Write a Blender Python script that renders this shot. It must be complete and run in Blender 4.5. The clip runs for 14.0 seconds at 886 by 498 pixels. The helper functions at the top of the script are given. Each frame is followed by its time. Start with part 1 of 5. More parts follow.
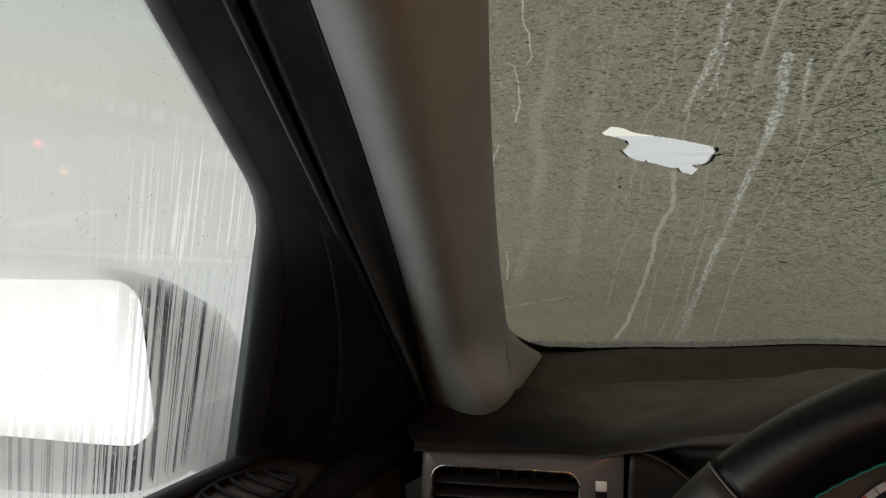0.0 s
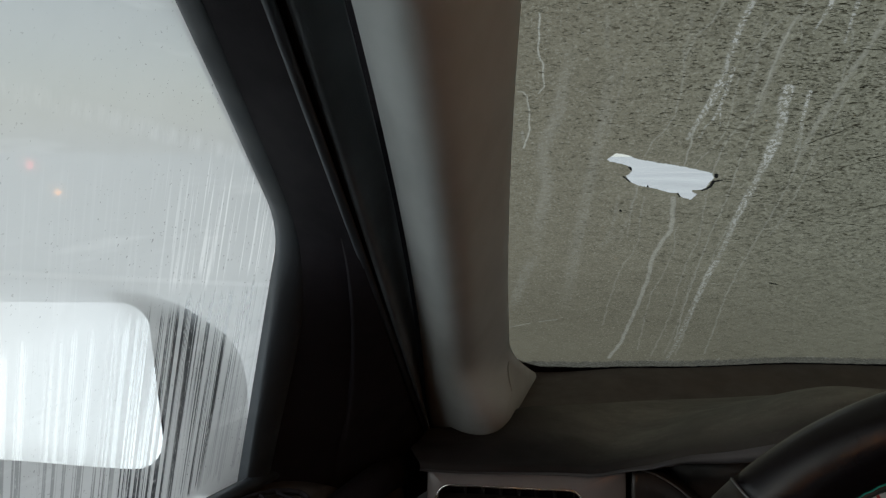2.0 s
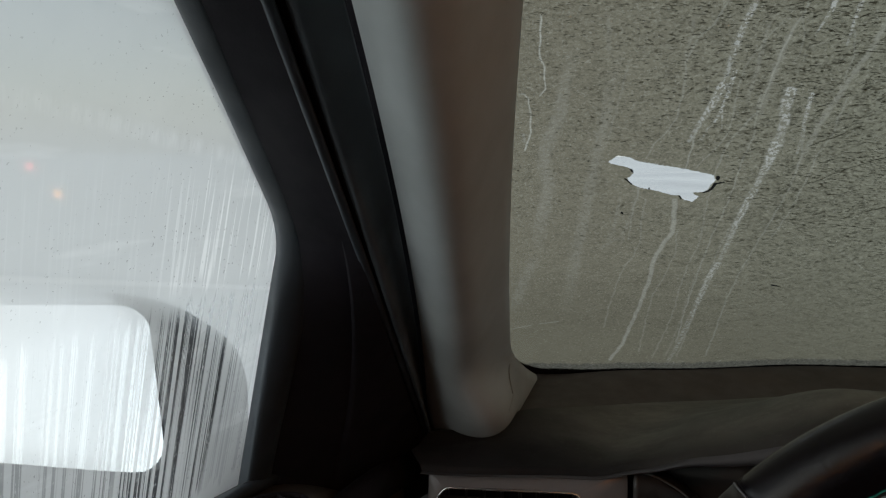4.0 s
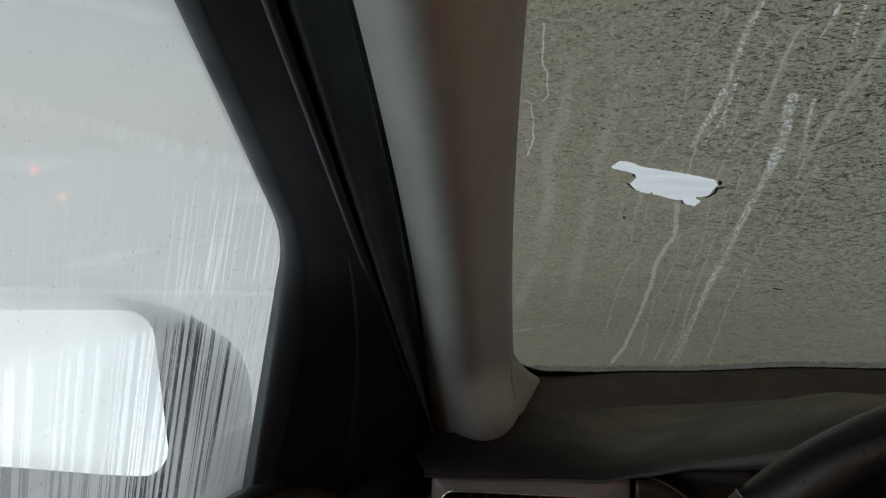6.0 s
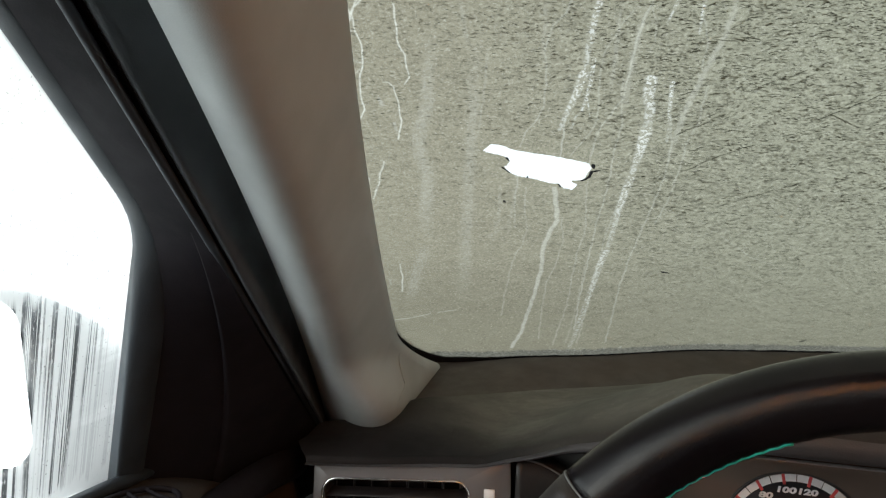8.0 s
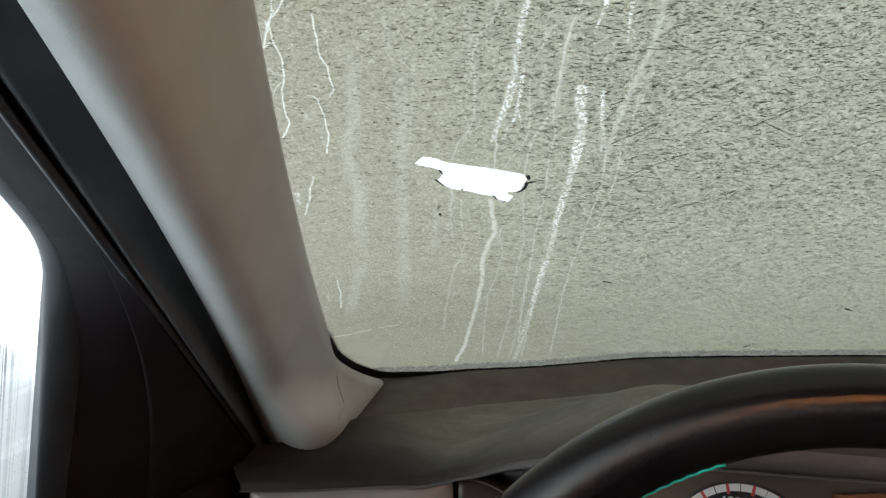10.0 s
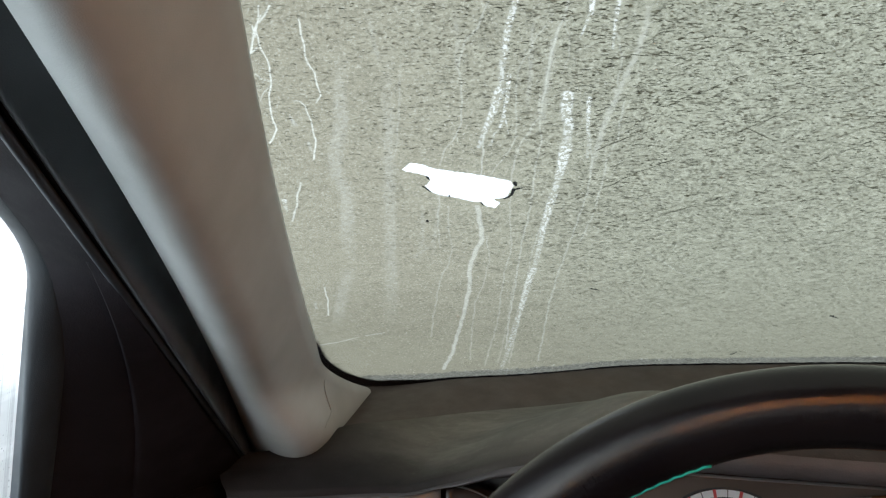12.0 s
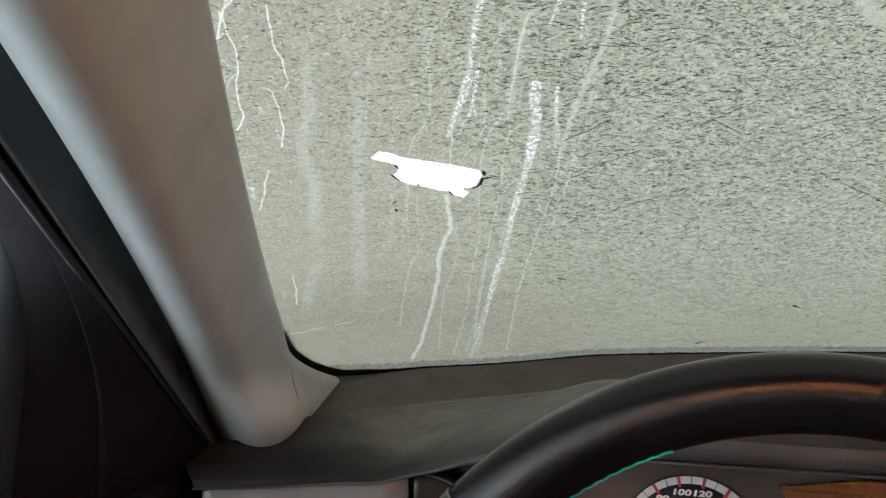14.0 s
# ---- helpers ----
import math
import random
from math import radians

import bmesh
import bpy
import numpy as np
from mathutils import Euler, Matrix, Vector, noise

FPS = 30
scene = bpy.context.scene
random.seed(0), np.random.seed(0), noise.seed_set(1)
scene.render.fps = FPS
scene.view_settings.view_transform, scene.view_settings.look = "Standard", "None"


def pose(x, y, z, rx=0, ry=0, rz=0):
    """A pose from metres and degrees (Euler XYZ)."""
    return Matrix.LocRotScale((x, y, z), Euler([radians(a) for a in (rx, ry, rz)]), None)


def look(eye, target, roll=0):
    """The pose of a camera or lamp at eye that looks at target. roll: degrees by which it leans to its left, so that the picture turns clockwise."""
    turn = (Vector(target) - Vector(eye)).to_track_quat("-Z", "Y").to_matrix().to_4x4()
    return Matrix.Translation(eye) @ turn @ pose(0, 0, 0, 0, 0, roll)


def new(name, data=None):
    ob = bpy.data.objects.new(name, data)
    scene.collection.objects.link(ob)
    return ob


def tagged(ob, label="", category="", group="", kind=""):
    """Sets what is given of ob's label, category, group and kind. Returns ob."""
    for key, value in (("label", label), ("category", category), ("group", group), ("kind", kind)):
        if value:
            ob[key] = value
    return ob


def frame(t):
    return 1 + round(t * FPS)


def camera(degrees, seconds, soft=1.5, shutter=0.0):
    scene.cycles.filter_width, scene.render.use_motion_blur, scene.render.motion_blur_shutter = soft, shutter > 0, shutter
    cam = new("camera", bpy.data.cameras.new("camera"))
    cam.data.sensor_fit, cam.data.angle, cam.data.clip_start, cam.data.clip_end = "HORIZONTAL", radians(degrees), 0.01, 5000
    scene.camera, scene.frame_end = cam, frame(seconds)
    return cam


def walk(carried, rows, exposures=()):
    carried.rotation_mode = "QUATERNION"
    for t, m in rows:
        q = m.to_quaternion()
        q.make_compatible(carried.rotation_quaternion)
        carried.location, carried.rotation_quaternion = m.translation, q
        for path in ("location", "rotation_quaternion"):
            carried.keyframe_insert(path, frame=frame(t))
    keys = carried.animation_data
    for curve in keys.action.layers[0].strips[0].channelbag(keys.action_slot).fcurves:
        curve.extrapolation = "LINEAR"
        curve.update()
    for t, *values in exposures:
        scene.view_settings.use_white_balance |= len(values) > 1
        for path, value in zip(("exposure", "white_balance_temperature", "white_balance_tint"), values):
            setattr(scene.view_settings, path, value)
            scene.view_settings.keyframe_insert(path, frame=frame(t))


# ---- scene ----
# Inside a parked car: x to the right, y ahead, z up; the ground outside is z = 0.
cam = camera(56.21, 14.0, soft=1.25)
# seconds, eye x, y, z, yaw to the left, pitch up, lean
ROWS = [
    (0.0, -0.0000, 0.0000, 1.3500, 22.00, -8.00, 0.00),
    (0.5, 0.0060, -0.0045, 1.3556, 20.26, -7.06, 0.53),
    (1.0, -0.0178, -0.0182, 1.3533, 19.58, -6.61, 0.49),
    (1.5, -0.0245, -0.0227, 1.3579, 19.60, -6.76, 0.37),
    (2.0, -0.0265, -0.0224, 1.3542, 19.46, -6.68, 0.35),
    (2.5, -0.0254, -0.0217, 1.3557, 19.61, -6.76, 0.36),
    (3.0, -0.0280, -0.0210, 1.3531, 19.54, -6.70, 0.36),
    (5.5, -0.0272, -0.0222, 1.3611, 19.44, -6.69, 0.30),
    (6.0, -0.0282, -0.0229, 1.3610, 19.57, -6.82, 0.27),
    (6.5, -0.0205, -0.0224, 1.3666, 19.82, -6.92, 0.28),
    (7.0, 0.0085, -0.0068, 1.3564, 19.27, -7.09, 0.25),
    (7.5, 0.0338, 0.0062, 1.3483, 17.41, -7.57, 0.45),
    (8.0, 0.0325, 0.0026, 1.3575, 17.11, -7.57, 0.21),
    (8.5, 0.0341, 0.0064, 1.3590, 17.05, -7.65, 0.13),
    (9.0, 0.0451, 0.0183, 1.3643, 16.00, -7.69, -0.37),
    (11.5, 0.0446, 0.0258, 1.3590, 13.50, -6.44, -0.57),
    (12.0, 0.0461, 0.0232, 1.3581, 13.46, -6.37, -0.67),
    (12.5, 0.0402, 0.0220, 1.3529, 13.30, -6.31, -0.56),
    (13.0, 0.0483, 0.0307, 1.3499, 11.91, -6.75, -0.12),
    (13.5, 0.0493, 0.0298, 1.3483, 11.45, -6.91, -0.15),
    (14.0, 0.0482, 0.0229, 1.3568, 11.47, -7.01, -0.21),
]


def heading(x, y, z, yaw, pitch, roll):
    return pose(x, y, z, 90 + pitch, 0, yaw) @ pose(0, 0, 0, 0, 0, roll)


# stops and white balance of the filming camera, which opens up as it turns to the dark dashboard
EXPOSURES = [
    (0.0, 0.03, 7350, 11), (0.6, 0.03, 7250, 11), (1.2, -0.15, 6700, 8), (6.4, -0.15, 6700, 8), (6.9, -0.1, 6800, 9),
    (7.5, 0.62, 6800, 7), (8.0, 1.12, 6750, 7), (9.0, 1.38, 6600, 7), (11.5, 1.44, 6360, 8), (14.0, 1.47, 6360, 8),
]
walk(cam, [(t, heading(*p)) for t, *p in ROWS], EXPOSURES)

# ---- light ----
world = bpy.data.worlds.new("overcast")
scene.world = world
world.use_nodes = True
wt = world.node_tree
wt.nodes.clear()


def wnode(kind, **values):
    n = wt.nodes.new(kind)
    for k, v in values.items():
        n.inputs[k].default_value = v
    return n


SKY_FRONT, SKY_BACK, SKY_TOP, SKY_LEFT = 0.62, 2.1, 1.5, 0.28
w_out = wt.nodes.new("ShaderNodeOutputWorld")
w_bg = wnode("ShaderNodeBackground", Strength=1.0)
w_sky = wt.nodes.new("ShaderNodeTexSky")
w_sky.sky_type = "NISHITA"
w_sky.sun_disc = False
w_sky.sun_elevation = radians(28)
w_sky.sun_rotation = radians(200)
w_scale = wt.nodes.new("ShaderNodeVectorMath")
w_scale.operation = "SCALE"
w_scale.inputs["Scale"].default_value = 0.06
wt.links.new(w_sky.outputs[0], w_scale.inputs[0])
w_co = wt.nodes.new("ShaderNodeTexCoord")
w_sep = wt.nodes.new("ShaderNodeSeparateXYZ")
wt.links.new(w_co.outputs["Generated"], w_sep.inputs[0])


def w_range(socket, a, b, c, d):
    n = wt.nodes.new("ShaderNodeMapRange")
    n.interpolation_type = "SMOOTHSTEP"
    for i, v in enumerate((a, b, c, d), 1):
        n.inputs[i].default_value = v
    wt.links.new(socket, n.inputs[0])
    return n.outputs[0]


def w_mix(fac, a, b):
    n = wt.nodes.new("ShaderNodeMix")
    n.data_type = "RGBA"
    wt.links.new(fac, n.inputs["Factor"])
    for key, v in (("A", a), ("B", b)):
        sock = [s for s in n.inputs if s.name == key and s.type == "RGBA"][0]
        if isinstance(v, tuple):
            sock.default_value = (*v, 1)
        else:
            wt.links.new(v, sock)
    return [s for s in n.outputs if s.type == "RGBA"][0]


def tint(v, c=(0.93, 1.0, 1.035)):
    return tuple(v * k for k in c)


# a bright overcast, brightest behind the car where the sun stands in the cloud, dullest to its left
w_level = w_mix(w_range(w_sep.outputs["Y"], 0.35, -0.35, 0, 1), tint(SKY_FRONT), tint(SKY_BACK))
w_level = w_mix(w_range(w_sep.outputs["X"], -0.3, -0.62, 0, 1), w_level, tint(SKY_LEFT))
w_back = w_mix(w_range(w_sep.outputs["Y"], 0.1, -0.35, 0, 1), w_level, tint(SKY_BACK))
w_level = w_mix(w_range(w_sep.outputs["Z"], 0.12, 0.75, 0, 1), w_back, tint(SKY_TOP))
w_add = wt.nodes.new("ShaderNodeVectorMath")
w_add.operation = "ADD"
wt.links.new(w_level, w_add.inputs[0])
wt.links.new(w_scale.outputs[0], w_add.inputs[1])
wt.links.new(w_add.outputs[0], w_bg.inputs["Color"])
wt.links.new(w_bg.outputs[0], w_out.inputs[0])

sun = new("sun", bpy.data.lights.new("sun", "SUN"))
sun.data.energy, sun.data.angle, sun.data.color = 0.5, radians(40), (1.0, 0.96, 0.9)
sun.matrix_world = look((0, 0, 5), (1.2, 3.2, 2.4))


# ---- materials ----
class Nodes:
    """A thin wrapper that wires a material's nodes."""

    def __init__(self, name):
        self.mat = bpy.data.materials.new(name)
        self.mat.use_nodes = True
        self.tree = self.mat.node_tree
        self.tree.nodes.clear()
        self.out = self.tree.nodes.new("ShaderNodeOutputMaterial")
        self.place = self.tree.nodes.new("ShaderNodeTexCoord").outputs["Object"]

    def put(self, socket, v):
        if isinstance(v, bpy.types.NodeSocket):
            self.tree.links.new(v, socket)
        elif isinstance(v, tuple) and socket.type == "RGBA" and len(v) == 3:
            socket.default_value = (*v, 1)
        else:
            socket.default_value = v

    def math(self, op, a, b=0.0, c=0.0):
        n = self.tree.nodes.new("ShaderNodeMath")
        n.operation = op
        for i, v in enumerate((a, b, c)):
            self.put(n.inputs[i], v)
        return n.outputs[0]

    def stretch(self, scale, turn=(0, 0, 0)):
        n = self.tree.nodes.new("ShaderNodeMapping")
        self.put(n.inputs["Vector"], self.place)
        n.inputs["Scale"].default_value = scale
        n.inputs["Rotation"].default_value = [radians(a) for a in turn]
        return n.outputs[0]

    def noise(self, scale, detail=3.0, rough=0.55, vector=None, distortion=0.0):
        n = self.tree.nodes.new("ShaderNodeTexNoise")
        self.put(n.inputs["Vector"], vector or self.place)
        n.inputs["Scale"].default_value, n.inputs["Detail"].default_value = scale, detail
        n.inputs["Roughness"].default_value, n.inputs["Distortion"].default_value = rough, distortion
        return n.outputs["Fac"]

    def ramp(self, v, a, b, c=0.0, d=1.0, smooth=True):
        n = self.tree.nodes.new("ShaderNodeMapRange")
        n.interpolation_type = "SMOOTHSTEP" if smooth else "LINEAR"
        self.put(n.inputs[0], v)
        for i, k in enumerate((a, b, c, d), 1):
            self.put(n.inputs[i], k)
        return n.outputs[0]

    def mix(self, fac, a, b):
        n = self.tree.nodes.new("ShaderNodeMix")
        n.data_type = "RGBA"
        self.put(n.inputs["Factor"], fac)
        for key, v in (("A", a), ("B", b)):
            self.put([s for s in n.inputs if s.name == key and s.type == "RGBA"][0], v)
        return [s for s in n.outputs if s.type == "RGBA"][0]

    def attr(self, name):
        n = self.tree.nodes.new("ShaderNodeAttribute")
        n.attribute_name = name
        return n.outputs["Fac"]

    def bump(self, height, strength, distance):
        n = self.tree.nodes.new("ShaderNodeBump")
        n.inputs["Strength"].default_value, n.inputs["Distance"].default_value = strength, distance
        self.put(n.inputs["Height"], height)
        return n.outputs[0]

    def shader(self, kind, **values):
        n = self.tree.nodes.new(kind)
        for k, v in values.items():
            self.put(n.inputs[k.replace("_", " ")], v)
        return n.outputs[0]

    def blend(self, fac, a, b):
        n = self.tree.nodes.new("ShaderNodeMixShader")
        self.put(n.inputs[0], fac)
        self.tree.links.new(a, n.inputs[1])
        self.tree.links.new(b, n.inputs[2])
        return n.outputs[0]

    def gloss(self, least):
        """Share of light that a smooth pane throws back: little head on, more at a slant."""
        n = self.tree.nodes.new("ShaderNodeLayerWeight")
        n.inputs["Blend"].default_value = 0.5
        return self.math("ADD", least, self.math("MULTIPLY", self.math("POWER", n.outputs["Facing"], 5.0), 1.0 - least))

    def done(self, surface):
        self.tree.links.new(surface, self.out.inputs["Surface"])
        return self.mat


def plain(name, colour, rough, metal=0.0, vary=0.25, grain=900.0, relief=0.15, dust=0.0, dust_colour=(0.30, 0.28, 0.24), blotch=14.0, specular=0.5):
    """A moulded or woven surface: fine grain, broad uneven wear, and a little dust."""
    n = Nodes(name)
    broad, fine = n.noise(blotch, 4.0), n.noise(grain, 2.0)
    dark = tuple(c * (1 - vary) for c in colour)
    light = tuple(min(1.0, c * (1 + vary)) for c in colour)
    col = n.mix(n.ramp(broad, 0.3, 0.7), dark, light)
    if dust:
        col = n.mix(n.math("MULTIPLY", n.ramp(n.noise(blotch * 2.2, 6.0, 0.65), 0.42, 0.75), dust), col, dust_colour)
    r = n.ramp(n.noise(blotch * 3, 3.0), 0.25, 0.75, max(0.02, rough - 0.08), min(1.0, rough + 0.08))
    s = n.shader("ShaderNodeBsdfPrincipled", Base_Color=col, Roughness=r, Metallic=metal, Specular_IOR_Level=specular,
                 Normal=n.bump(fine, relief, 0.0006))
    return n.done(s)


def glow(name, colour, strength):
    n = Nodes(name)
    return n.done(n.shader("ShaderNodeEmission", Color=colour, Strength=strength))


PILLAR = plain("pillar_cloth", (0.45, 0.485, 0.49), 0.85, grain=1500, relief=0.35, vary=0.06, blotch=20)
STRIP = plain("dash_strip", (0.048, 0.038, 0.032), 0.6, grain=700, relief=0.35, vary=0.15, dust=0.25, dust_colour=(0.14, 0.12, 0.1))
FASCIA = plain("fascia_dark", (0.020, 0.018, 0.018), 0.42, grain=800, relief=0.25)
# paler and bluer than the pad: light on the hood's front put into the colour
LIT_HOOD = plain("lit_hood_face", (0.046, 0.047, 0.053), 0.6, grain=800, relief=0.3)
# brown that carries the warm reflection seen on the cluster
SHEEN = plain("warm_sheen", (0.24, 0.085, 0.032), 0.3, vary=0.3, grain=250, relief=0.05, blotch=22)
BLACK = plain("black_plastic", (0.0145, 0.013, 0.0165), 0.7, grain=900, relief=0.3, specular=0.12)
RUBBER = plain("window_rubber", (0.028, 0.036, 0.045), 0.5, grain=1200, relief=0.25)
SEAL = plain("door_seal", (0.066, 0.078, 0.088), 0.5, grain=1500, relief=0.4)
DOORCARD = plain("door_card", (0.044, 0.037, 0.034), 0.75, grain=600, relief=0.4)
SILVER = plain("silver_paint", (0.150, 0.153, 0.160), 0.42, metal=0.35, vary=0.06, grain=2500, relief=0.05, dust=0.12)
CHROME = plain("chrome", (0.75, 0.75, 0.75), 0.18, metal=1.0, vary=0.04, relief=0.02)
VENT = plain("vent_plastic", (0.016, 0.015, 0.017), 0.5, grain=900, relief=0.2, dust=0.2, dust_colour=(0.08, 0.08, 0.08))
WHITE = plain("white_plastic", (0.85, 0.85, 0.85), 0.35, vary=0.03, relief=0.05)
TEAL = plain("teal_thread", (0.01, 0.42, 0.36), 0.55, vary=0.2, grain=2000, relief=0.6)
HEADLINER = plain("headliner", (0.09, 0.085, 0.08), 0.95, grain=1500, relief=0.5, vary=0.08)
CARPET = plain("carpet", (0.03, 0.03, 0.03), 0.95, grain=400, relief=0.8)
TRIM = plain("plain_trim", (0.05, 0.048, 0.046), 0.8, grain=600, relief=0.4)
PAINT = plain("mirror_shell", (0.018, 0.022, 0.028), 0.4, vary=0.15, relief=0.03)
SNOW = plain("slush", (0.33, 0.338, 0.345), 0.8, vary=0.1, grain=3.0, relief=0.6, blotch=0.15)
CLUSTER = plain("cluster_face", (0.11, 0.085, 0.072), 0.22, vary=0.25, grain=300, relief=0.03, blotch=6)
DIAL = plain("dial_face", (0.018, 0.018, 0.022), 0.35, vary=0.1, relief=0.05)
DIALRING = plain("dial_ring", (0.72, 0.72, 0.74), 0.4, vary=0.04, relief=0.03)
DIALRED = plain("dial_red", (0.55, 0.06, 0.06), 0.4, vary=0.1, relief=0.03)
AMBER = glow("amber_lamp", (1.0, 0.36, 0.06), 18.0)
RED = glow("red_lamp", (1.0, 0.06, 0.09), 24.0)
BULB = glow("warm_bulb", (1.0, 0.37, 0.10), 135.0)


def leather():
    """Black glossy leather, creased across the rim."""
    n = Nodes("rim_leather")
    sep = n.tree.nodes.new("ShaderNodeSeparateXYZ")
    n.put(sep.inputs[0], n.place)
    turn = n.math("ARCTAN2", sep.outputs["X"], sep.outputs["Z"])
    out = n.math("SQRT", n.math("ADD", n.math("POWER", sep.outputs["X"], 2.0), n.math("POWER", sep.outputs["Z"], 2.0)))
    co = n.tree.nodes.new("ShaderNodeCombineXYZ")
    n.put(co.inputs["X"], n.math("MULTIPLY", turn, 190.0))
    n.put(co.inputs["Y"], n.math("MULTIPLY", sep.outputs["Y"], 110.0))
    n.put(co.inputs["Z"], n.math("MULTIPLY", out, 110.0))
    wrinkle = n.noise(1.0, 5.0, 0.72, co.outputs[0], 0.5)
    pore = n.noise(1100, 2.0)
    h = n.math("ADD", n.math("MULTIPLY", wrinkle, 0.75), n.math("MULTIPLY", pore, 0.35))
    col = n.mix(n.ramp(n.noise(30, 4), 0.3, 0.7), (0.004, 0.0036, 0.005), (0.008, 0.0074, 0.009))
    r = n.ramp(n.noise(60, 4), 0.3, 0.7, 0.09, 0.14)
    return n.done(n.shader("ShaderNodeBsdfPrincipled", Base_Color=col, Roughness=r, Specular_IOR_Level=0.30, Normal=n.bump(h, 0.42, 0.0008)))


LEATHER = leather()


def dusty_pad():
    """Grained dark pad; pale dust smeared over its middle, shade by pillar and front edge painted in."""
    n = Nodes("dash_pad")
    sep = n.tree.nodes.new("ShaderNodeSeparateXYZ")
    n.put(sep.inputs[0], n.place)
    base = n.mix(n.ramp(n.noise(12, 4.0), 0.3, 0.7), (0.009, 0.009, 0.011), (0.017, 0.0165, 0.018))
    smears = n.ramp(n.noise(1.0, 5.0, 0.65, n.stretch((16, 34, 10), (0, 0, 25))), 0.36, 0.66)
    # dust mask, held back by the pillar and front edge to paint their shade
    dust_and_shade = n.math("MULTIPLY", n.ramp(n.math("ADD", sep.outputs["X"], n.math("MULTIPLY", n.math("SUBTRACT", sep.outputs["Y"], 0.65), 0.9)), -0.21, -0.05, 0.12, 1.0), n.ramp(sep.outputs["Y"], 0.59, 0.64, 0.15, 1.0))
    col = n.mix(n.math("MULTIPLY", n.math("ADD", n.math("MULTIPLY", smears, 0.34), 0.5), dust_and_shade), base, (0.205, 0.207, 0.182))
    col = n.mix(n.math("MULTIPLY", n.ramp(n.noise(260, 4.0, 0.7), 0.55, 0.72), n.math("MULTIPLY", dust_and_shade, 0.25)), col, (0.24, 0.235, 0.20))
    r = n.ramp(n.noise(40, 3.0), 0.3, 0.7, 0.55, 0.72)
    return n.done(n.shader("ShaderNodeBsdfPrincipled", Base_Color=col, Roughness=r, Specular_IOR_Level=0.12, Normal=n.bump(n.noise(700, 3.0), 0.4, 0.0006)))


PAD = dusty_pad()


def clear_glass(name):
    n = Nodes(name)
    return n.done(n.blend(n.gloss(0.02), n.shader("ShaderNodeBsdfTransparent"), n.shader("ShaderNodeBsdfGlossy", Roughness=0.35)))


GLASS = clear_glass("clear_glass")


def mirror_glass():
    n = Nodes("mirror_glass")
    return n.done(n.shader("ShaderNodeBsdfPrincipled", Base_Color=(0.56, 0.58, 0.60), Metallic=1.0, Roughness=n.ramp(n.noise(90), 0.3, 0.7, 0.02, 0.06)))


MIRROR = mirror_glass()


